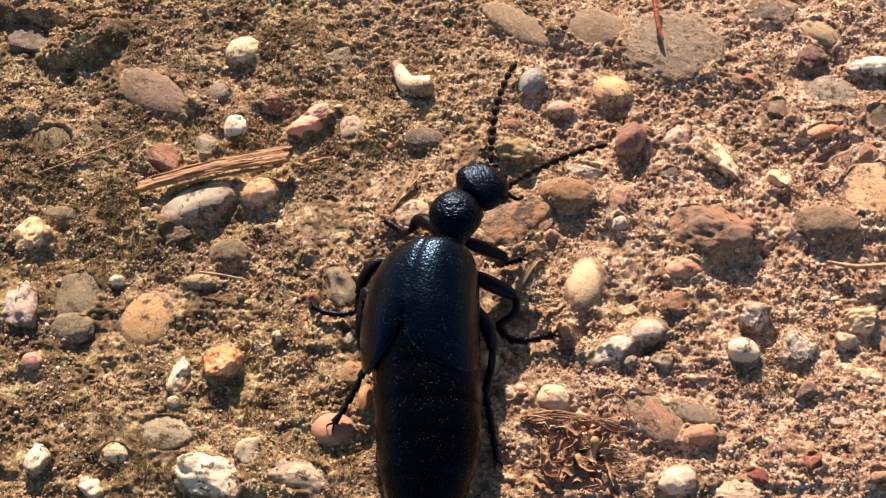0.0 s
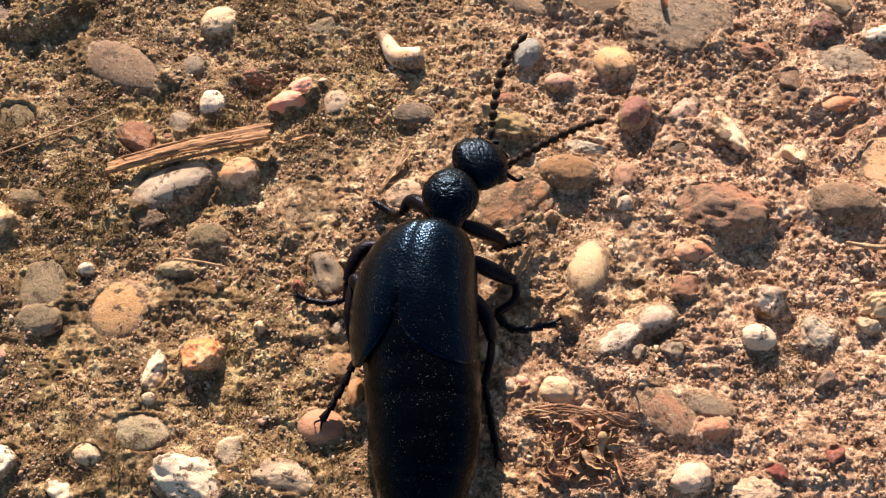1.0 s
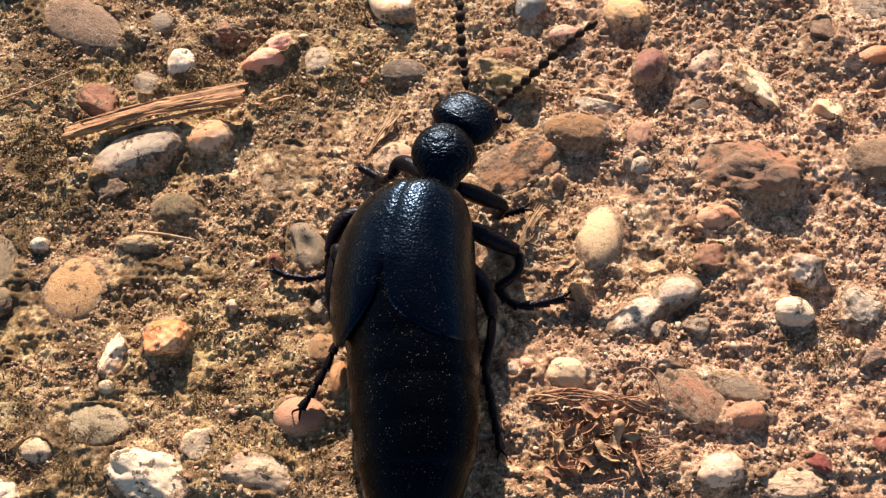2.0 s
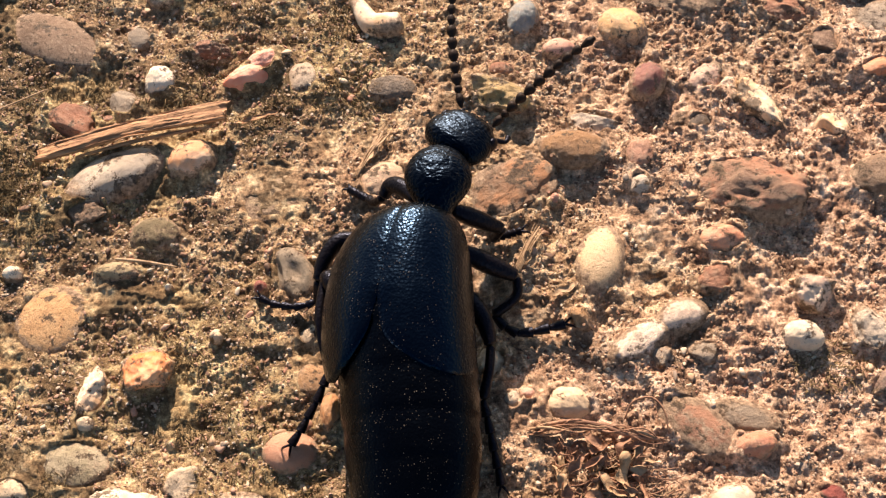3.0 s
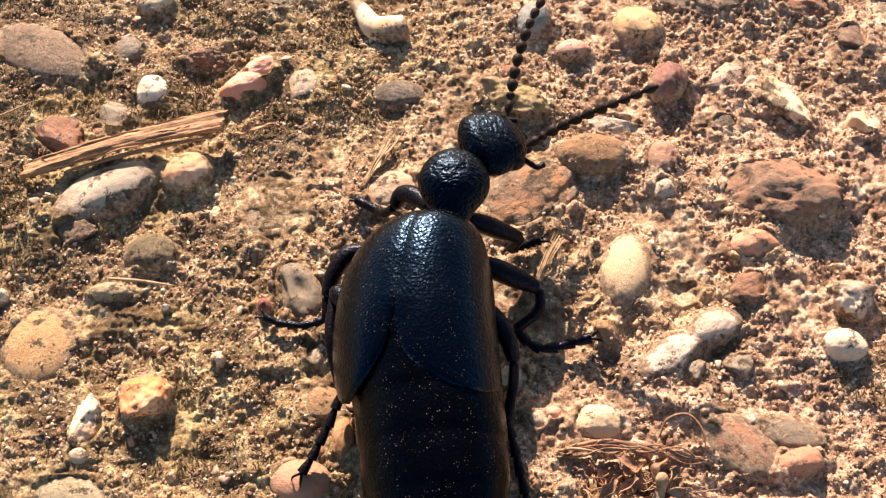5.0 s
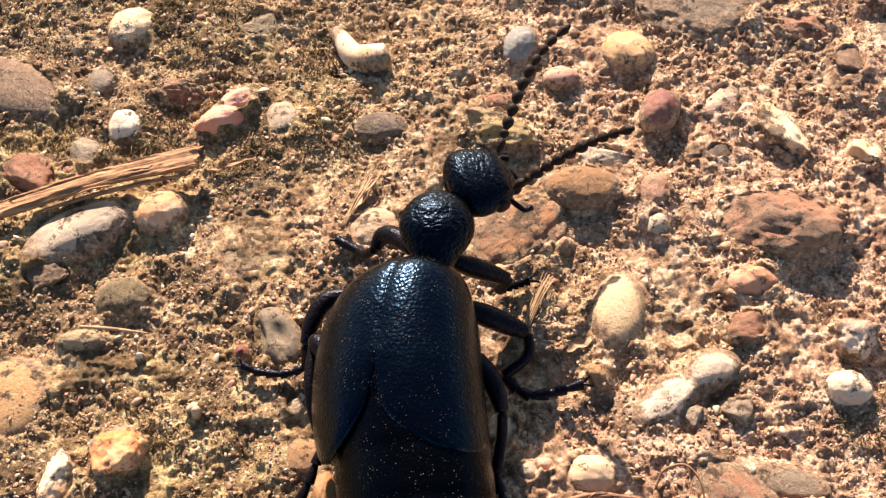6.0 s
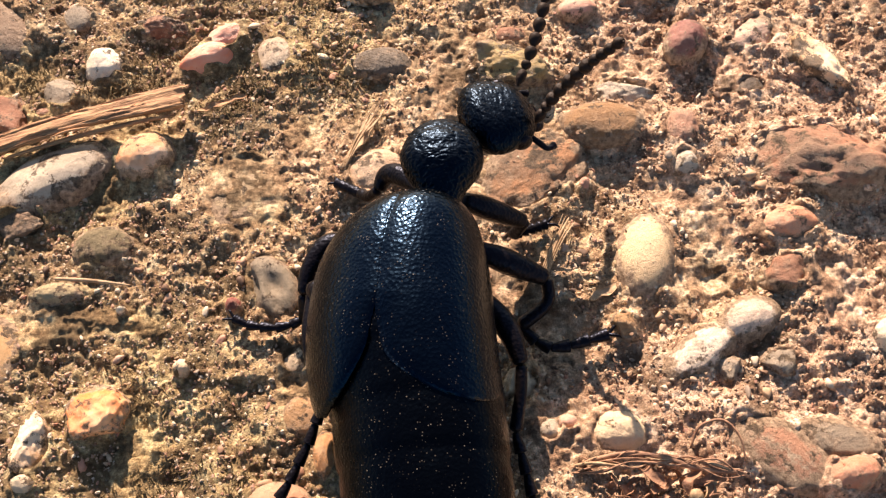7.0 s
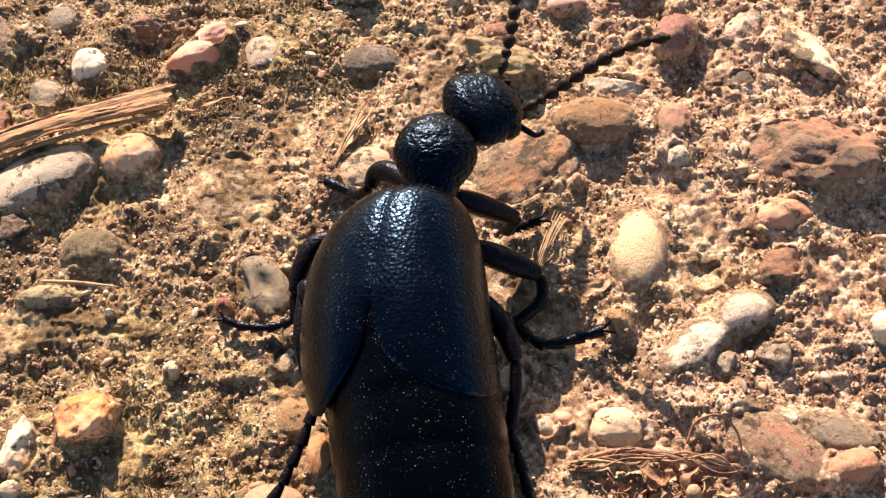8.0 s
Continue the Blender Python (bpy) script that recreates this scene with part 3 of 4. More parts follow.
def build_pebble(i, row):
    x, y, a, b, turn, proud, colour, shape, label = row
    rng = np.random.default_rng(100 + i)
    v, f = SPHERES[5 if a > 1.4 else 4]
    v = v.copy()
    if shape in "ab":
        up = np.array((*rng.uniform(-0.2, 0.2, 2), 1.0))
        up /= np.linalg.norm(up)
        v -= 0.75 * np.clip(v @ up - 0.6, 0, None)[:, None] * up
        v[:, 2] *= 1.15
        for _ in range(10):
            n = rng.normal(size=3) * (1, 1, 0.7)
            n /= np.linalg.norm(n)
            over = np.clip(v @ n - rng.uniform(0.55, 0.88), 0, None)
            v -= 0.92 * over[:, None] * n
        v = lumpy(v, rng, 0.24) * 1.17
        v = v * (1 + 0.13 * grain(v, 0.5, i) + 0.04 * grain(v, 0.16, i + 200))[:, None]
    elif shape == "k":
        v = lumpy(v, rng, 0.16) * 1.16
        v = v * (1 + 0.10 * grain(v, 0.5, i) + 0.04 * grain(v, 0.14, i + 200))[:, None]
        for ang, off, deep in ((-35, 0.12, 0.12), (-50, -0.3, 0.09), (20, 0.35, 0.06)):
            n = np.array((math.sin(radians(ang)), math.cos(radians(ang)), 0.0))
            s = v @ n - off + 0.08 * np.sin(5 * v[:, 0]) + 0.05 * np.sin(11 * v[:, 0] + 1)
            v -= deep * np.exp(-(s / 0.04) ** 2)[:, None] * (0, 0, 1)
            v -= 0.06 * np.tanh(s / 0.06)[:, None] * (0, 0, 1)
    elif shape == "d":
        v = lumpy(v, rng, 0.2)
        for p, w, depth in (((0.05, 0.0, 0.95), 0.15, 0.62), ((-0.35, -0.75, 0.5), 0.20, 0.45), ((0.55, -0.25, 0.75), 0.05, 0.2)):
            v -= depth * np.exp(-((v - p) ** 2).sum(1) / w)[:, None] * np.array(p)
        v = v * (1 + 0.03 * grain(v, 0.3, i))[:, None]
    elif shape == "f":
        for _ in range(9):
            g = rng.uniform(0, 6.28)
            n = np.array((math.cos(g), math.sin(g), 0))
            v -= 0.9 * np.clip(v @ n - rng.uniform(0.65, 0.95), 0, None)[:, None] * n
        v = lumpy(v, rng, 0.34)
        v = v * (1 + 0.10 * grain(v, 0.3, i) + 0.04 * grain(v, 0.1, i + 200))[:, None]
    elif shape == "p":
        v[:, 2] = np.sign(v[:, 2]) * np.abs(v[:, 2]) ** 0.6
        v = lumpy(v, rng, 0.26)
        v = v * (1 + 0.10 * grain(v, 0.35, i) + 0.05 * grain(v, 0.11, i + 200))[:, None]
    elif shape == "e":
        v = lumpy(v, rng, 0.07)
    elif shape in "ro":
        v[:, 2] = np.sign(v[:, 2]) * np.abs(v[:, 2]) ** 0.84
        v = lumpy(v, rng, 0.20)
        v = v * (1 + 0.07 * grain(v, 0.7, i) + 0.02 * grain(v, 0.2, i + 200))[:, None]
    loose = proud >= 1.3
    proud, c, _ = seat(shape, proud)
    v = v * (a, b, c)
    name = "pebble"
    ob = mesh_object(name, v, f, STONE_MATS[colour])
    ob.matrix_basis = pose(x * MM, y * MM, (proud - c) * MM, 0, 0, turn)
    if loose and label:
        tagged(ob, label, "pebble", "pebbles set in the ground")
    else:
        ob.parent = ground
        tagged(ob, label)
    return ob


for i, row in enumerate(PEBBLES):
    build_pebble(i, row)


# ---- the beetle ----
def smooth_rows(rows, n):
    """Rows of numbers made into n rows along a smooth curve through them."""
    rows = np.array(rows, float)
    t = np.linspace(0, len(rows) - 1, n)
    k = np.clip(t.astype(int), 0, len(rows) - 2)
    f = (t - k)[:, None]
    p = np.vstack([2 * rows[0] - rows[1], rows, 2 * rows[-1] - rows[-2]])
    a, b, c, d = p[k], p[k + 1], p[k + 2], p[k + 3]
    return 0.5 * (2 * b + (c - a) * f + (2 * a - 5 * b + 4 * c - d) * f ** 2 + (3 * b - a - 3 * c + d) * f ** 3)


def loft(name, rows, mat, parent, n=60, m=48, power=2.0, wobble=0.0, seed=0):
    """A closed body from cross-sections (y, x, z, half-width, up, down)."""
    rng = np.random.default_rng(seed)
    sec = smooth_rows(rows, n)
    th = np.linspace(0, 2 * np.pi, m, endpoint=False)
    cs, sn = np.sin(th), np.cos(th)
    cs, sn = np.sign(cs) * np.abs(cs) ** (2 / power), np.sign(sn) * np.abs(sn) ** (2 / power)
    verts = []
    for y, x, z, w, up, down in sec:
        w, up, down = max(w, 0.02), max(up, 0.02), max(down, 0.02)
        verts += [(x + w * c, y, z + (up if s > 0 else down) * s) for c, s in zip(cs, sn)]
    faces = [(i * m + j, i * m + (j + 1) % m, (i + 1) * m + (j + 1) % m, (i + 1) * m + j) for i in range(n - 1) for j in range(m)]
    faces += [tuple(range(m)), tuple(reversed(range((n - 1) * m, n * m)))]
    if wobble:
        v = np.array(verts)
        mid = v.mean(0)
        size = np.ptp(v, axis=0).max() / 2
        verts = lumpy((v - mid) / size, rng, wobble, 14, 5, 14) * size + mid
    return mesh_object(name, verts, faces, mat, parent)


def chain(name, points, mat, parent, sides=14, bumps=0.0):
    """A tube through (x, y, z, radius) points with rounded ends."""
    p = smooth_rows(points, 8 * len(points))
    verts, faces = [], []
    side = Vector((0.3, 0.2, 0.93))
    for i, (x, y, z, r) in enumerate(p):
        d = Vector(p[min(i + 1, len(p) - 1)][:3] - p[max(i - 1, 0)][:3]).normalized()
        u = d.cross(side).normalized()
        w = d.cross(u)
        end = 0.45 if i in (0, len(p) - 1) else 1.0
        r = r * end * (1 + bumps * math.sin(i * 1.9))
        verts += [Vector((x, y, z)) + (u * math.cos(a) + w * math.sin(a)) * r for a in (2 * math.pi * k / sides for k in range(sides))]
    n = len(p)
    faces = [(i * sides + j, i * sides + (j + 1) % sides, (i + 1) * sides + (j + 1) % sides, (i + 1) * sides + j) for i in range(n - 1) for j in range(sides)]
    faces += [tuple(reversed(range(sides))), tuple(range((n - 1) * sides, n * sides))]
    return mesh_object(name, verts, faces, mat, parent)


beetle = tagged(new("beetle"), "blue-black oil beetle with short wrinkled wing cases standing still", "beetle")

# y, x, z, half-width, up, down
BODY = [(5.0, -11.1, 6.2, 1.2, 1.0, 1.2), (4.3, -11.3, 5.8, 2.6, 2.0, 2.0), (3.2, -11.6, 5.3, 3.7, 3.2, 2.6), (1.0, -11.95, 5.0, 4.5, 4.6, 3.2),
        (-1.8, -11.85, 4.9, 4.65, 4.85, 3.5), (-4.8, -11.45, 4.75, 4.55, 4.65, 3.6), (-8.3, -11.15, 4.6, 4.42, 4.2, 3.6), (-11.8, -10.95, 4.3, 4.15, 3.7, 3.3),
        (-14.8, -11.05, 3.7, 3.45, 3.0, 2.7), (-17.4, -11.1, 3.1, 2.2, 1.9, 1.8), (-19.0, -11.1, 2.8, 0.7, 0.7, 0.8)]
WINGS = [(5.6, -11.05, 6.5, 1.2, 1.6, 1.2), (5.2, -11.2, 6.1, 2.6, 2.7, 1.8), (4.3, -11.5, 5.6, 3.75, 3.75, 2.4), (2.6, -11.85, 5.2, 4.5, 4.5, 3.0),
         (0.6, -12.02, 5.0, 4.82, 4.85, 3.2), (-1.8, -12.1, 4.9, 4.95, 5.0, 3.2), (-4.2, -11.95, 4.8, 4.92, 4.85, 3.2), (-6.4, -11.65, 4.7, 4.72, 4.6, 3.2), (-8.4, -11.4, 4.7, 4.55, 4.4, 3.2)]
WINGS_SMOOTH = smooth_rows(WINGS, 200)


def wings_at(y):
    return [np.interp(-y, -WINGS_SMOOTH[:, 0], WINGS_SMOOTH[:, k]) for k in range(6)]


def boxy(v):
    """Fuller than an ellipse: a slightly flattened back."""
    return math.copysign(abs(v) ** 0.93, v)


def build_abdomen():
    """The soft abdomen: overlapping rings behind the wing cases."""
    n, m = 150, 56
    sec = smooth_rows(BODY, n)
    verts = []
    for y, x, z, w, up, down in sec:
        ring = 0.0
        if y < -0.4:
            f = ((-0.4 - y) / 2.75) % 1.0
            ring = 0.11 * (1 - (1 - f) ** 3) - 0.08 * max(0, (f - 0.9) / 0.1)
        for k in range(m):
            a = 2 * math.pi * k / m
            c, s = boxy(math.sin(a)), boxy(math.cos(a))
            verts.append((x + (w + ring) * 0.988 * c, y, z + ((up if s > 0 else down) + ring) * 0.982 * s + 0.14 * w * c))
    faces = [(i * m + j, i * m + (j + 1) % m, (i + 1) * m + (j + 1) % m, (i + 1) * m + j) for i in range(n - 1) for j in range(m)]
    faces += [tuple(range(m)), tuple(reversed(range((n - 1) * m, n * m)))]
    return mesh_object("abdomen", verts, faces, ABDOMEN, beetle)


def build_elytron(side, lift, inner, long, gain, power, tip):
    """One wing case: a curved shell on the back, meeting its twin in front and parting behind."""
    n, m, verts, faces = 56, 36, [], []
    for layer in (0, 1):
        for i in range(n):
            u = i / (n - 1)
            y = 5.58 - long * u ** 1.15
            _, x, z, w, up, down = wings_at(y)
            open_ = max(0, (u - 0.60) / 0.40)
            a0 = inner - side * 6 * u + gain * open_ ** power
            a1 = 104 - 22 * u ** 6
            mid = tip
            if u > 0.78:
                k = math.sqrt(max(0, 1 - ((u - 0.78) / 0.22) ** 2))
                a0, a1 = mid + (a0 - mid) * k, mid + (a1 - mid) * k
            for j in range(m):
                v = j / (m - 1)
                a = radians(a0 + (a1 - a0) * v)
                edge = max(0, 1 - 6 * min(v, 1 - v))
                puff = lift + 0.06 - 0.07 * edge ** 2 - 0.10 * max(0, 1 - 24 * v) - 0.10 * max(0, 1 - 5 * v) * min(1, open_ * 4) - 0.08 * layer
                c, s = boxy(math.sin(a)) * side * (1 + 0.02 * v * v * min(1, 2 * u)), boxy(math.cos(a))
                verts.append((x + (w + puff) * c, y, z + ((up if s > 0 else down) + puff) * s + 0.14 * w * c))
    for layer in (0, 1):
        o = layer * n * m
        for i in range(n - 1):
            for j in range(m - 1):
                q = (o + i * m + j, o + i * m + j + 1, o + (i + 1) * m + j + 1, o + (i + 1) * m + j)
                faces.append(q if (layer == 0) == (side < 0) else q[::-1])
    o = n * m
    rim = [i * m for i in range(n)] + [(n - 1) * m + j for j in range(1, m)] + [i * m + m - 1 for i in range(n - 2, -1, -1)] + list(range(m - 2, 0, -1))
    for a, b in zip(rim, rim[1:] + rim[:1]):
        faces.append((a, b, o + b, o + a))
    return mesh_object("elytron", verts, faces, ELYTRA, beetle)


abdomen = tagged(build_abdomen(), "dull black ringed abdomen speckled with dust")
elytra = [tagged(build_elytron(-1, 0.015, 0, 11.6, 18, 0.95, 68), "wrinkled blue-black wing case"), tagged(build_elytron(1, 0.035, -4, 12.2, 9, 1.6, 44), "wrinkled blue-black wing case")]

def wrinkled(ob, fine, deep, seed):
    """Pits and worm-like wrinkles pressed into a part, each point along its normal."""
    off = Vector((seed * 5.1, seed * 2.3, seed))
    for v in ob.data.vertices:
        q = v.co / MM
        bend = q + 0.25 * Vector((noise.noise(q * 1.7 + off), noise.noise(q * 1.7 - off), 0))
        ridge = 1 - 2 * abs(noise.noise(Vector((bend.x, bend.y * 1.7, bend.z)) / 0.30 + off))
        pit = noise.noise(q / 0.14 - off)
        v.co += v.normal * MM * (deep * (ridge - 0.5) + fine * pit)
    ob.data.update()
    return ob


PRONOTUM = [(-3.0, 0, -0.5, 0.9, 0.7, 0.9), (-2.2, 0, -0.35, 1.1, 0.95, 1.1), (-1.5, 0, -0.1, 1.45, 1.2, 1.3), (-0.8, 0, 0.05, 1.95, 1.45, 1.4), (0.0, 0, 0.1, 2.25, 1.55, 1.5),
            (0.9, 0, 0.1, 2.16, 1.5, 1.5), (1.8, 0, 0.0, 1.78, 1.25, 1.3), (2.45, 0, -0.1, 1.2, 0.9, 0.9), (2.8, 0, -0.15, 0.65, 0.5, 0.5), (2.95, 0, -0.15, 0.2, 0.15, 0.15)]
pronotum = tagged(wrinkled(loft("pronotum", PRONOTUM, CUTICLE, beetle, 150, 150, 2.1, 0.02, 3), 0.03, 0.055, 3), "wrinkled blue-black neck shield")
PRONOTUM_POSE = pose(-9.25 * MM, 7.4 * MM, 7.7 * MM, -6, 4, -5)

HEAD = [(-1.0, 0, 0, 0.6, 0.5, 0.5), (-0.75, 0, 0.0, 1.5, 1.0, 0.9), (-0.2, 0, 0.05, 2.3, 1.4, 1.2), (0.6, 0, 0.05, 2.62, 1.4, 1.2), (1.5, 0, 0.05, 2.52, 1.38, 1.2),
        (2.4, 0, 0.0, 2.15, 1.35, 1.25), (3.1, 0, -0.2, 1.65, 1.0, 1.1), (3.6, 0, -0.4, 1.05, 0.65, 0.8), (3.9, 0, -0.5, 0.4, 0.3, 0.4)]
HEAD = [tuple(0.93 * v for v in row) for row in HEAD]
head = tagged(wrinkled(loft("head", HEAD, CUTICLE, beetle, 150, 150, 2.1, 0.02, 4), 0.035, 0.03, 4), "pitted black head with blue sheen")
for s in (-1, 1):
    eye = lumpy(SPHERES[4][0].copy(), np.random.default_rng(5), 0.03) * (0.32, 0.56, 0.56) + (s * 2.05, 1.95, 0.0)
    mesh_object("eye", eye, SPHERES[4][1], LIMB, head)
    chain("mandible", [(s * 0.7, 3.15, -0.55, 0.32), (s * 0.7, 3.7, -0.75, 0.28), (s * 0.2, 4.15, -0.9, 0.11)], LIMB, head)
    chain("palp", [(s * 1.1, 2.9, -0.8, 0.15), (s * 1.75, 3.4, -0.95, 0.19), (s * 2.1, 3.75, -1.05, 0.16), (s * 1.95, 4.3, -1.1, 0.24)], LIMB, head)


# antennae: eleven bead-like joints each
JOINT = [1.15, 0.65, 1.0, 1.0, 1.07, 1.07, 1.07, 0.95, 0.95, 0.95, 1.35]


def bead(name, length, r, parent, tip=False):
    end = 0.55 if tip else 0.84
    rows = [(length * y, 0, 0, r * q, r * q, r * q) for y, q in ((0, 0.3), (0.14, 0.5), (0.4, 0.88), (0.65, 1.0), (0.86, end), (0.96, 0.5), (1.0, 0.25))]
    return loft(name, rows, ANTENNA, parent, 20, 16, wobble=0.03)


def build_antenna(k):
    first = tagged(bead("antenna", JOINT[0] * k, 0.30, beetle), "dark brown-black beaded antenna")
    return [first] + [bead("joint", ln * k, 0.38 if 1 < i < 7 else 0.31, first, i == 10) for i, ln in enumerate(JOINT) if i]


FEELER_LENGTH = (0.93, 0.85)
antennae = [build_antenna(k) for k in FEELER_LENGTH]


def leg(femur, tibia, tarsus, r):
    """femur, tibia: point lists; tarsus: points of its joints, ending in two claws."""
    top = tagged(chain("leg", [(*p, q) for p, q in zip(femur, (r * 0.9, r * 1.3, r * 1.2, r * 0.8))], LIMB, beetle), "black slender leg with ringed foot")
    chain("tibia", [(*p, q) for p, q in zip(tibia, (r * 0.62, r * 0.68, r * 0.75))], LIMB, top)
    for a, b in zip(tarsus, tarsus[1:]):
        a, b = Vector(a), Vector(b)
        chain("tarsal_joint", [(*a, r * 0.38), (*a.lerp(b, 0.55), r * 0.60), (*a.lerp(b, 1.04), r * 0.72)], LIMB, top)
    a, d = Vector(tarsus[-1]), (Vector(tarsus[-1]) - Vector(tarsus[-2])).normalized()
    w = Vector((-d.y, d.x, 0))
    for s in (-1, 1):
        chain("claw", [(*a, r * 0.2), (*(a + d * 0.5 + w * 0.3 * s + Vector((0, 0, 0.1))), r * 0.16), (*(a + d * 0.75 + w * 0.35 * s - Vector((0, 0, 0.35))), r * 0.05)], LIMB, top, 8)


def between(a, b, n, sag=0.0):
    a, b = Vector(a), Vector(b)
    return [tuple(a.lerp(b, k / n) + Vector((0, 0, sag * math.sin(math.pi * k / n)))) for k in range(n + 1)]


leg(between((-8.6, 6.7, 5.0), (-5.1, 6.45, 2.3), 3), between((-5.1, 6.45, 2.3), (-5.8, 6.4, 0.9), 2), between((-5.8, 6.4, 0.9), (-3.8, 7.0, 0.8), 5), 0.5)
leg(between((-8.0, 3.6, 4.8), (-4.18, 2.5, 2.7), 3), [(-4.18, 2.5, 2.7), (-4.3, 1.3, 2.0), (-5.9, 0.35, 1.2)], [(-5.9, 0.35, 1.2), (-5.1, -0.5, 0.9), (-4.3, -0.95, 0.8), (-3.2, -0.85, 0.75), (-2.1, -0.6, 0.75), (-1.0, -0.35, 0.8)], 0.55)
leg([(-8.0, 1.4, 3.6), (-7.0, -0.1, 3.6), (-6.4, -1.3, 3.4), (-6.05, -2.7, 3.1)], [(-6.05, -2.7, 3.1), (-6.2, -4.1, 2.6), (-6.65, -6.0, 1.8)], between((-6.65, -6.0, 1.8), (-5.6, -11.5, 0.8), 5), 0.5)
leg([(-14.0, 5.2, 3.8), (-16.4, 5.2, 3.7), (-17.45, 3.9, 3.5), (-17.95, 2.4, 3.1)], [(-17.95, 2.4, 3.1), (-18.1, 1.9, 2.1), (-18.2, 1.75, 1.3)], [(-18.2, 1.75, 1.3), (-19.0, 1.55, 1.1), (-19.9, 1.45, 1.0), (-20.8, 1.6, 0.95), (-21.6, 1.8, 0.9), (-22.4, 2.25, 0.9)], 0.46)
leg([(-15.0, -0.4, 4.0), (-16.4, 1.2, 4.6), (-16.9, 1.9, 4.6), (-17.25, 2.1, 4.2)], [(-17.25, 2.1, 4.2), (-17.5, -0.9, 3.9), (-16.9, -3.9, 2.5)], [(-16.9, -3.9, 2.5), (-17.35, -4.9, 2.2), (-17.8, -5.9, 1.9), (-18.4, -6.9, 1.6), (-18.9, -7.8, 1.4), (-19.5, -8.6, 1.2)], 0.5)
leg([(-10.8, 7.2, 5.6), (-12.0, 8.7, 4.8), (-12.9, 9.2, 4.2), (-13.5, 8.6, 3.6)], [(-13.5, 8.6, 3.6), (-14.2, 8.8, 2.6), (-14.75, 9.4, 2.0)], between((-14.75, 9.4, 2.0), (-16.3, 10.8, 1.1), 5), 0.48)


# ---- grit: loose sand grains and crumbs of mortar ----
def fast_mesh(name, v, f, mat, smooth=False):
    v, f = np.asarray(v, np.float32), np.asarray(f, np.int32)
    me = bpy.data.meshes.new(name)
    me.vertices.add(len(v))
    me.vertices.foreach_set("co", (v * MM).ravel())
    me.loops.add(f.size)
    me.loops.foreach_set("vertex_index", f.ravel())
    me.polygons.add(len(f))
    me.polygons.foreach_set("loop_start", np.arange(len(f), dtype=np.int32) * 3)
    me.polygons.foreach_set("use_smooth", np.full(len(f), smooth))
    me.update(calc_edges=True)
    me.materials.append(mat)
    return new(name, me)


def on_view_strip(rng, count):
    """Random places over the stretch of ground that the camera passes, wider at its far end."""
    y = rng.uniform(-18, 41, count)
    half = 39 + (y + 18) / 59 * 13
    return rng.uniform(-1, 1, count) * half - 12.5 - (y + 18) * 0.04, y


def scatter(name, count, lo, hi, level, mat, label, seed, flat=0.75, jitter=0.5):
    rng = np.random.default_rng(seed)
    base, tri = SPHERES[level]
    tri = np.array(tri)
    x, y = on_view_strip(rng, count)
    size = lo * (hi / lo) ** rng.random(count) ** 2.2
    patch = value_noise(x, y, 3.1, 21)
    size = np.where(patch < 0.28, 0, size)
    z = stone_pit(x, y, ground_height(x, y))
    for px, py, a, b, turn, proud, _, shape, *_ in PEBBLES:
        c, s = math.cos(radians(turn)), math.sin(radians(turn))
        r = np.hypot((c * (x - px) + s * (y - py)) / a, (c * (y - py) - s * (x - px)) / b)
        inside = r < rng.uniform(0.85, 1.0, count)
        stay = (rng.random(count) < 0.22 * np.clip(r, 0, 1) ** 2) & (size < 0.13)
        h, c, blunt = seat(shape, proud)
        z = np.where(inside & stay, h - c + c * np.clip(1 - r * r, 0, 1) ** blunt - 0.03, z)
        size = np.where(inside & ~stay, 0, size)
    keep = size > 0
    x, y, z, size = x[keep], y[keep], z[keep], size[keep]
    count = len(x)
    v = base[None] * (1 + rng.uniform(-jitter, jitter, (count, len(base), 1)))
    if level > 1:
        for _ in range(7):
            n = rng.normal(size=(count, 3))
            n /= np.linalg.norm(n, axis=1)[:, None]
            over = np.clip(np.einsum("kij,kj->ki", v, n) - 0.5, 0, None)
            v = v - 0.95 * over[..., None] * n[:, None]
    ang = rng.uniform(0, 6.28, count)
    v = v * (size[:, None, None] * np.stack([rng.uniform(0.8, 1.4, count), rng.uniform(0.6, 1.0, count), np.full(count, flat)], 1)[:, None])
    c, s = np.cos(ang)[:, None], np.sin(ang)[:, None]
    v = np.stack([v[..., 0] * c - v[..., 1] * s + x[:, None], v[..., 0] * s + v[..., 1] * c + y[:, None], v[..., 2] + z[:, None] + size[:, None] * 0.2], -1)
    faces = (tri[None] + (np.arange(count) * len(base))[:, None, None]).reshape(-1, 3)
    return tagged(fast_mesh(name, v.reshape(-1, 3), faces, mat, level > 1), label, "grit", kind="stuff")


scatter("sand", 95000, 0.04, 0.155, 1, GRIT, "coarse sand grains scattered over the mortar", 11)
scatter("gravel", 2600, 0.14, 0.44, 2, GRIT, "small gravel crumbs stuck in the mortar", 12, 0.66, 0.2)


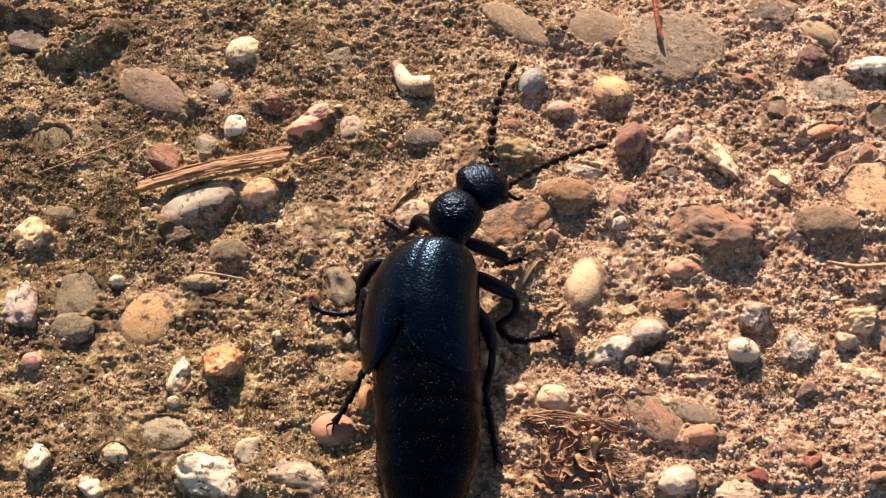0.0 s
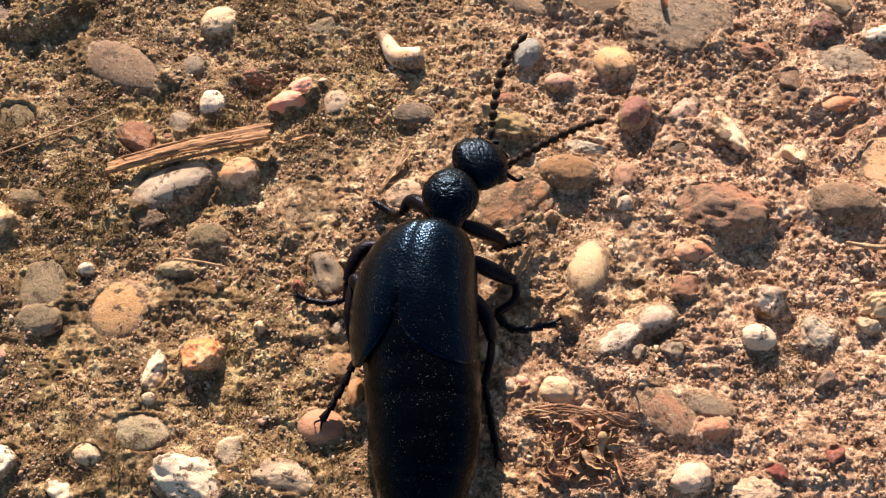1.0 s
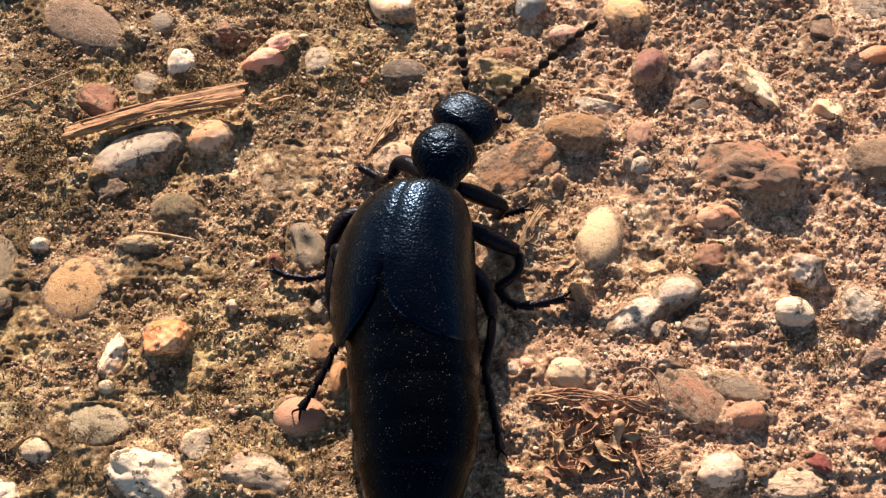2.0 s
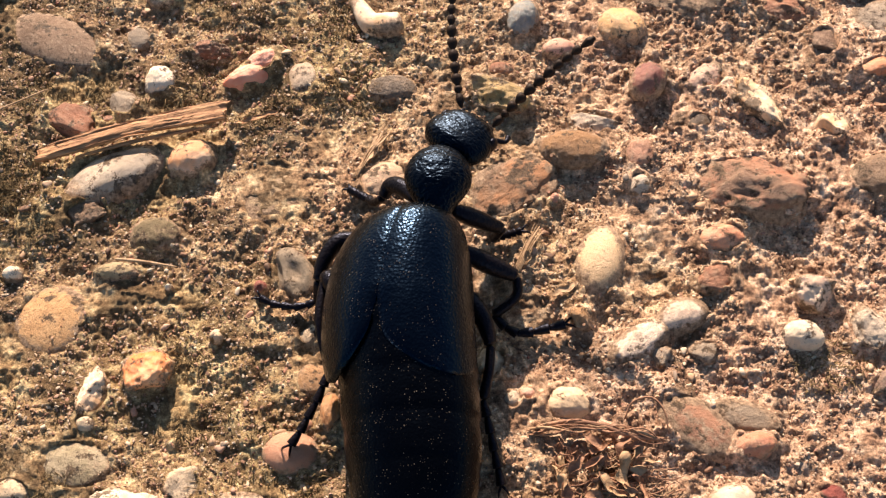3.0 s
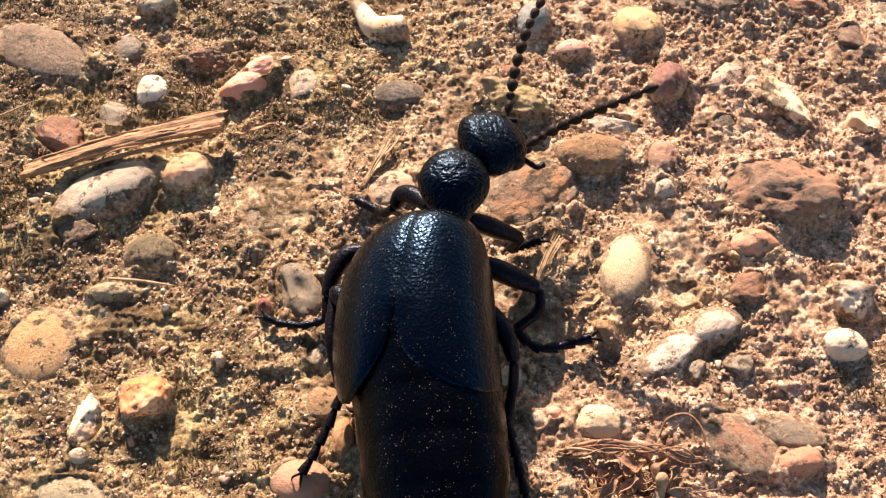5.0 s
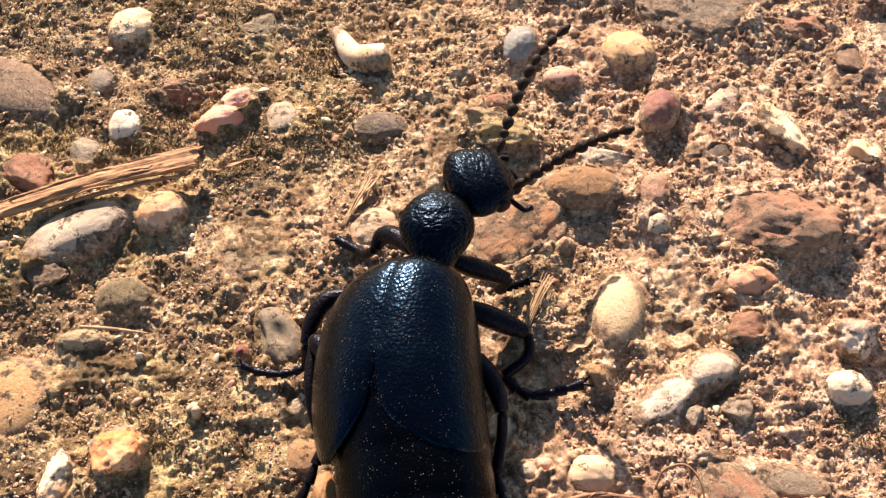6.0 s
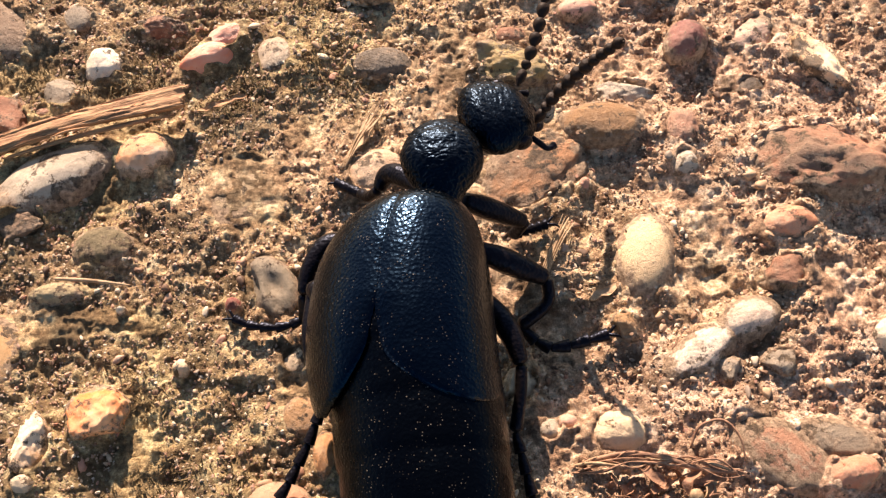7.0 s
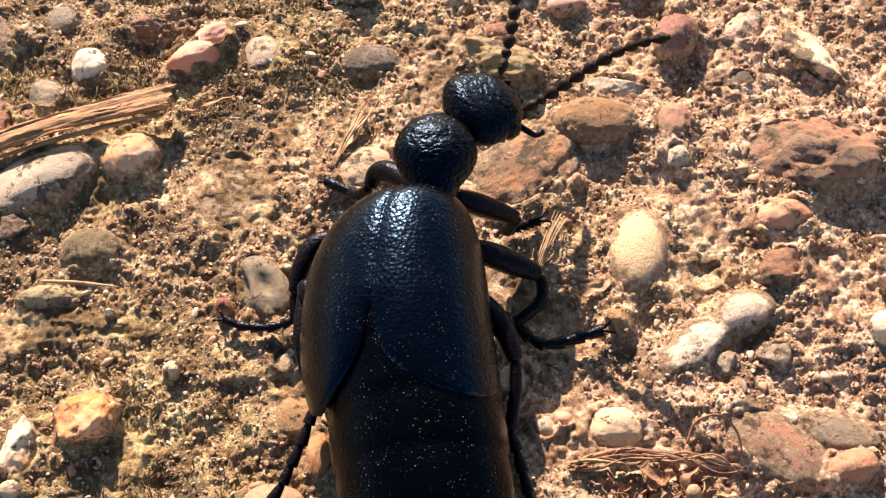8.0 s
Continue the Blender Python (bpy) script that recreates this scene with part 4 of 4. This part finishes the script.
# ---- moss: tufts of short dry blades ----
def moss_tufts(spots):
    rng = np.random.default_rng(31)
    verts, faces = [], []
    for x, y, r, count in spots:
        for _ in range(int(count * 1.5)):
            d, a = r * math.sqrt(rng.random()), rng.uniform(0, 6.28)
            px, py = x + d * math.cos(a) * 1.3, y + d * math.sin(a)
            if value_noise(np.array([px]), np.array([py]), 1.3, 41)[0] < 0.42:
                continue
            pz = float(ground_height(np.array([px]), np.array([py]))[0]) - 0.1
            h, w = rng.uniform(0.2, 0.62), rng.uniform(0.04, 0.09)
            tx, ty = rng.normal(0, 0.4, 2)
            o = len(verts)
            verts += [(px + w * math.cos(a + k), py + w * math.sin(a + k), pz) for k in (0, 2.09, 4.19)] + [(px + tx, py + ty, pz + h)]
            faces += [(o, o + 1, o + 3), (o + 1, o + 2, o + 3), (o + 2, o, o + 3)]
    return tagged(fast_mesh("moss", verts, faces, MOSS), "dry brown-green moss growing in the pits", "moss", kind="stuff")


moss_tufts(((-45.4, 8.7, 5, 1300), (-43.6, 13.2, 3, 700), (-30.4, 21.2, 3, 700), (-24.7, 18.6, 3, 600), (-19.1, 28.6, 3.6, 800), (-16.7, 20.0, 2.4, 400), (-39.7, 21.6, 3.4, 700),
            (-39.4, -9.0, 4, 800), (-34.3, -12.5, 3, 600), (-25.2, -9.4, 4, 700), (-17.5, -12.2, 3, 500), (-52.5, 17.6, 4, 700), (-27.4, 31.1, 4, 700), (-43.5, 29.5, 5, 700), (-28.6, -1.6, 2, 160), (17.0, -3.6, 2.2, 260)))


# ---- loose plant bits and splinters ----
def ring_stone(label, colour, points):
    return tagged(chain("pebble", points, STONE_MATS[colour], None, 22), label, "pebble", "pebbles set in the ground")


ring_stone("cream bean-shaped quartz pebble with a dark crack", "creamwhite", [(-16.8, 29.4, 0.3, 0.5), (-16.2, 28.2, 0.4, 0.7), (-15.3, 26.7, 0.4, 0.95), (-14.0, 26.2, 0.5, 1.15), (-12.9, 26.6, 0.3, 1.0)])


def splinter():
    """A split piece of wood: a grooved lath, thinner at one end, with a loose sliver."""
    n, m, verts = 70, 64, []
    a, b = Vector((-40.7, 14.8, 1.3)), Vector((-26.1, 18.15, 1.55))
    d = (b - a).normalized()
    w = Vector((-d.y, d.x, 0))
    for i in range(n):
        t = i / (n - 1)
        c = a.lerp(b, t) + w * 0.22 * math.sin(math.pi * t) + Vector((0, 0, 0.25 * math.sin(3 * t)))
        half = 0.55 + 0.30 * t + 0.07 * math.sin(9 * t)
        if i in (0, n - 1):
            half *= 0.9
        for k in range(m):
            g = 2 * math.pi * k / m
            cs, sn = math.cos(g), math.sin(g)
            u = math.copysign(abs(cs) ** 0.35, cs) * half
            v = math.copysign(abs(sn) ** 0.35, sn) * 0.34
            groove = 0.16 * value_noise(np.array([u * 3.6 + 7]), np.array([t * 3.0]), 1.0, 51)[0] ** 2 + 0.20 * value_noise(np.array([u * 11 + 7]), np.array([t * 6.0]), 1.0, 52)[0] + 0.10 * value_noise(np.array([u * 6]), np.array([t * 40.0]), 1.0, 54)[0]
            if t > 0.62 and abs(u - 0.1) < 0.13:
                groove += 0.3 * (t - 0.62) / 0.38
            ragged = 1.1 * (value_noise(np.array([u * 5]), np.array([2.0]), 1.0, 53)[0] - 0.5) if i in (0, n - 1) else 0
            verts.append(c + w * u + Vector((0, 0, v - (groove if v > 0 else 0))) + d * ragged)
    faces = [(i * m + j, i * m + (j + 1) % m, (i + 1) * m + (j + 1) % m, (i + 1) * m + j) for i in range(n - 1) for j in range(m)]
    faces += [tuple(reversed(range(m))), tuple(range((n - 1) * m, n * m))]
    turn = math.atan2(d.y, d.x)
    back = Matrix.Rotation(-turn, 3, "Z")
    lath = mesh_object("wood_splinter", [back @ (v - a) for v in verts], faces, WOOD)
    lath.matrix_basis = pose(a.x * MM, a.y * MM, a.z * MM, 0, 0, math.degrees(turn))
    rng = np.random.default_rng(19)
    for k in range(9):
        s, w0, ln = rng.uniform(0, 11), rng.uniform(-0.75, 0.75), rng.uniform(2, 6)
        h = 0.12 + 0.1 * rng.random() + 0.02 * s
        chain("sliver", [(s, w0, h, 0.03), (s + ln * 0.4, w0 + 0.05, h + 0.12, 0.08), (s + ln * 0.8, w0 + 0.12 * rng.normal(), h + 0.1, 0.06), (s + ln, w0 + 0.2 * rng.normal(), h + 0.15, 0.02)], WOOD, lath, 6)
    chain("sliver", [(2.7, -0.75, -0.3, 0.10), (7.2, -0.65, -0.2, 0.16), (11.3, -0.85, -0.1, 0.15), (14.0, -1.1, -0.1, 0.06)], WOOD, lath, 8)
    return tagged(lath, "weathered orange-brown wood splinter lying on pebbles", "wood splinter")


splinter()


def fibre(name, points, mat, label, category, parent=None):
    ob = chain(name, points, mat, parent, 8)
    return tagged(ob, label, category) if parent is None else ob


fibre("straw", [(-51.5, 16.6, 0.9, 0.07), (-46, 18.9, 1.0, 0.08), (-40.9, 20.9, 1.4, 0.07)], STRAW, "thin pale straw lying across the moss", "straw")
fibre("straw", [(-33.4, 5.6, 1.3, 0.10), (-31.0, 5.2, 1.4, 0.12), (-28.7, 4.9, 1.0, 0.05)], STRAW, "short dry straw by an olive pebble", "straw")
fibre("pine_needle", [(9.0, 39.0, 3.6, 0.26), (9.1, 35.0, 2.6, 0.27), (9.4, 32.0, 1.9, 0.26), (9.8, 30.4, 1.6, 0.12)], NEEDLE, "shiny reddish pine needle raised off the stone", "pine needle")
fibre("twig", [(22.8, 6.6, 0.9, 0.12), (25.2, 6.0, 1.1, 0.22), (29.0, 6.2, 1.2, 0.18)], STRAW, "dry tan twig lying on the grit", "twig")


def flake(x, y, z, length, width, turn, curl, tilt, mat, label, category="leaf scrap", parent=None):
    """A dry curled scrap of leaf, with thickness."""
    n, m, verts, faces = 16, 9, [], []
    rng = np.random.default_rng(int(abs(x * 31 + y * 17)) + 5)
    ph = rng.uniform(0, 6.28)
    for layer in (0, 1):
        for i in range(n):
            t = i / (n - 1)
            half = width / 2 * math.sin(math.pi * (0.08 + 0.86 * t)) ** 0.6 * (1 + 0.2 * math.sin(9 * t + ph))
            for j in range(m):
                v = 2 * j / (m - 1) - 1
                a = curl * v
                verts.append(((t - 0.5) * length, half * (math.sin(a) / max(curl, 1e-3)), half * (1 - math.cos(a)) / max(curl, 1e-3) + 0.18 * math.sin(4 * t + ph) - 0.09 * layer))
    o = n * m
    for k in range(o):
        q = Vector(verts[k]) / 0.7 + Vector((x, y, ph))
        d = (0.16 * noise.noise(q), 0.22 * noise.noise(q + Vector((9, 0, 0))), 0.30 * noise.noise(q + Vector((0, 9, 0))))
        for at in (k, o + k):
            verts[at] = tuple(p + e for p, e in zip(verts[at], d))
    for i in range(n - 1):
        for j in range(m - 1):
            q = (i * m + j, i * m + j + 1, (i + 1) * m + j + 1, (i + 1) * m + j)
            faces += [q[::-1], tuple(o + k for k in q)]
    rim = [i * m for i in range(n)] + [(n - 1) * m + j for j in range(1, m)] + [i * m + m - 1 for i in range(n - 2, -1, -1)] + list(range(m - 2, 0, -1))
    faces += [(p, q, o + q, o + p) for p, q in zip(rim, rim[1:] + rim[:1])]
    ob = mesh_object("leaf_scrap", verts, faces, mat, parent)
    ob.matrix_basis = pose(x * MM, y * MM, z * MM, tilt, 0, turn)
    return tagged(ob, label, category) if parent is None else ob


scrap = flake(-14.8, 14.2, 0.7, 4.0, 0.8, 62, 1.0, -12, STRAW, "frayed tan leaf scrap beside the beetle")
fray = np.random.default_rng(8)
for k in range(9):
    q, w = fray.uniform(-0.3, 0.3), fray.normal(0, 0.12, 4)
    chain("strand", [(-2.3 + w[0], q * 0.8, 0.15, 0.03), (-0.4, q * 1.1 + w[1], 0.3 + abs(w[3]), 0.055), (1.2, q * 1.3 + w[2], 0.25, 0.05), (2.6 + 3 * w[3], q * 2.2 + w[1], 0.2 + w[2], 0.02)], STRAW, scrap, 6)
flake(24.5, 17.4, 1.2, 4.4, 1.0, 26, 0.9, 20, DRYLEAF, "narrow brown leaf scrap on the grit")
flake(-24.0, 17.9, 0.6, 3.4, 0.4, 12, 0.8, 10, WOOD, "thin orange-brown bark sliver in the moss", "bark sliver")
flake(-0.8, 2.6, 0.35, 2.2, 0.5, 24, 0.7, 5, STRAW, "small pale leaf scrap near a foot")


def plant_debris():
    """A withered tangle of stalks, roots and curled petals."""
    rng = np.random.default_rng(77)
    stalk = chain("plant_debris", [(-3.2, -7.6, 0.8, 0.10), (-1.0, -7.4, 1.1, 0.15), (1.0, -7.8, 1.3, 0.17), (3.0, -8.5, 1.1, 0.15), (4.8, -8.7, 0.9, 0.10)], DRYLEAF, None, 12, 0.08)
    tagged(stalk, "withered brown tangle of stalks and roots", "plant debris")
    for k in range(9):
        o = rng.normal(0, 1, (7, 3))
        pts = [(-3.4 + 1.45 * q + 0.25 * o[q, 0], -7.6 - 0.035 * q * q + 0.30 * o[q, 1], 0.75 + 0.55 * math.sin(q * 0.52) + 0.14 * o[q, 2], 0.03 + 0.03 * (q % 2) * (k % 3)) for q in range(7)]
        chain("root", pts, STRAW if k % 5 == 0 else DRYLEAF, stalk, 7)
    for k in range(26):
        x, y = rng.uniform(-1.8, 5.6), rng.uniform(-13.8, -8.4)
        a, r, w = rng.uniform(0, 6.28), rng.uniform(0.25, 0.75), rng.normal(0, 0.16, (8, 2))
        pts = [(x + r * math.cos(a + 0.95 * q) * (1 + 0.15 * q) + w[q, 0], y + r * math.sin(a + 0.95 * q) * 0.8 + w[q, 1], 0.35 + 0.4 * abs(math.sin(0.9 * q + a)) + rng.uniform(0, 0.3), 0.028 + 0.02 * (q % 2) * (k % 3)) for q in range(8)]
        chain("root", pts, STRAW if k % 3 == 0 else DRYLEAF, stalk, 6)
    for k in range(46):
        x, y = rng.uniform(-2.4, 4.2), rng.uniform(-13.6, -8.6)
        flake(x, y, rng.uniform(0.3, 1.3), rng.uniform(0.8, 2.2), rng.uniform(0.3, 0.95), rng.uniform(0, 180), rng.uniform(0.5, 1.6), rng.uniform(-45, 45), (DRYLEAF, STRAW, DRYLEAF)[k % 3], "", parent=stalk)
    chain("root", [(2.6, -7.2, 0.6, 0.07), (3.2, -6.2, 1.2, 0.08), (4.4, -6.0, 1.4, 0.08), (5.2, -6.9, 1.2, 0.07), (5.4, -8.2, 0.7, 0.05)], DRYLEAF, stalk, 8)
    chain("stem", [(2.2, -11.6, 0.4, 0.22), (2.3, -10.7, 0.9, 0.26), (2.4, -10.0, 1.4, 0.40), (2.4, -9.6, 1.5, 0.2)], STRAW, stalk, 10)


plant_debris()
bundle = fibre("plant_fibre", [(-4.2, 3.9, 0.3, 0.06), (-3.3, 5.8, 0.8, 0.10), (-2.4, 7.5, 0.5, 0.05)], STRAW, "frayed tan bundle of plant fibres by a foot", "plant fibre")
for k in range(5):
    q = 0.28 * (k - 2)
    fibre("strand", [(-4.3 + 0.5 * q, 3.7 + 0.3 * q, 0.4, 0.04), (-3.3 + 0.6 * q, 5.7, 0.7 + 0.08 * k, 0.05), (-2.4 + 0.6 * q, 7.5 - 0.5 * q, 0.5, 0.02)], STRAW, "", "", bundle)


# ---- what moves: the head, the feelers, a slight sway of the body ----
# seconds, head turn and place, then for each feeler: heading at its root, how it bends along its length, and the second one's pitch
ACTS = [
    (0.0, 55, -7.95, 10.56, (-1, 19, 16), (64, 22, 3, 18)),
    (0.5, 38, -8.08, 10.35, (-4, 4, 19), (76, -28, 29, 33)),
    (1.0, 60, -7.93, 10.7, (4, 1, 45), (76, -2, 27, 33)),
    (1.5, 34, -8.25, 10.46, (-5, 1, 22), (59, -12, 27, 24)),
    (3.0, 38, -8.4, 10.55, (-8, 1, 20), (56, 10, 8, 31)),
    (3.5, 54, -8.25, 10.66, (9, -20, 50), (63, 24, 12, 36)),
    (4.0, 71, -7.65, 10.9, (21, -6, 40), (74, 35, 16, 46)),
    (5.5, 65, -7.75, 10.7, (7, 10, 19), (72, 25, -15, 19)),
    (6.0, 72, -7.66, 10.8, (23, -15, 55), (82, 0, 35, 41)),
    (6.5, 75, -7.56, 10.85, (19, -6, 37), (74, 50, -6, 43)),
    (7.0, 72, -7.4, 10.55, (28, -25, -3), (64, 104, -31, 60)),
    (7.5, 71, -7.55, 10.65, (30, -57, 9), (91, 28, -8, 41)),
    (8.0, 67, -7.61, 10.8, (22, -32, 16), (84, -53, 94, 32)),
]
HEAD_HEIGHT = 7.0


def motions():
    head_rows, rows = [], [[[] for _ in JOINT], [[] for _ in JOINT]]
    for t, turn, x, y, first_feeler, second_feeler in ACTS:
        hm = pose(x * MM, y * MM, HEAD_HEIGHT * MM, 0, 0, -turn) @ pose(0, 0, 0, -14, 0, 0)
        head_rows.append((t, hm))
        for k, s, (root, bend, curl, *lift) in ((0, -1, first_feeler), (1, 1, second_feeler)):
            at = hm @ Vector((s * 1.37 * MM, 2.87 * MM, 0.67 * MM))
            done, first = 0.0, None
            for j, length in enumerate(JOINT):
                along = done / 11
                heading, rise = root + bend * along + curl * along ** 2, lift[0] if lift else 14 - 8 * along
                m = Matrix.Translation(at) @ pose(0, 0, 0, 0, 0, -heading) @ pose(0, 0, 0, rise, 0, 0)
                if first is None:
                    first = m
                    rows[k][j].append((t, m))
                else:
                    rows[k][j].append((t, first.inverted() @ m))
                at = m @ Vector((0, length * FEELER_LENGTH[k] * 0.97 * MM, 0))
                done += length
    walk(head, head_rows)
    for k in (0, 1):
        for j, ob in enumerate(antennae[k]):
            walk(ob, rows[k][j])
    sway = [(0.0, 0.0, 0.05), (0.5, 0.0, 0.0), (1.0, 0.0, 0.05), (1.5, -0.06, 0.15), (3.0, 0.0, -0.05), (3.5, 0.0, 0.0), (4.0, 0.0, 0.05), (5.5, 0.0, 0.0),
            (6.0, 0.0, -0.1), (6.5, 0.0, 0.0), (7.0, -0.28, 0.1), (7.5, -0.14, 0.18), (8.0, -0.15, 0.18)]
    for ob, m in ((abdomen, Matrix()), (elytra[0], Matrix()), (elytra[1], Matrix()), (pronotum, PRONOTUM_POSE)):
        walk(ob, [(t, pose(x * MM, y * MM, 0) @ m) for t, x, y in sway])


motions()
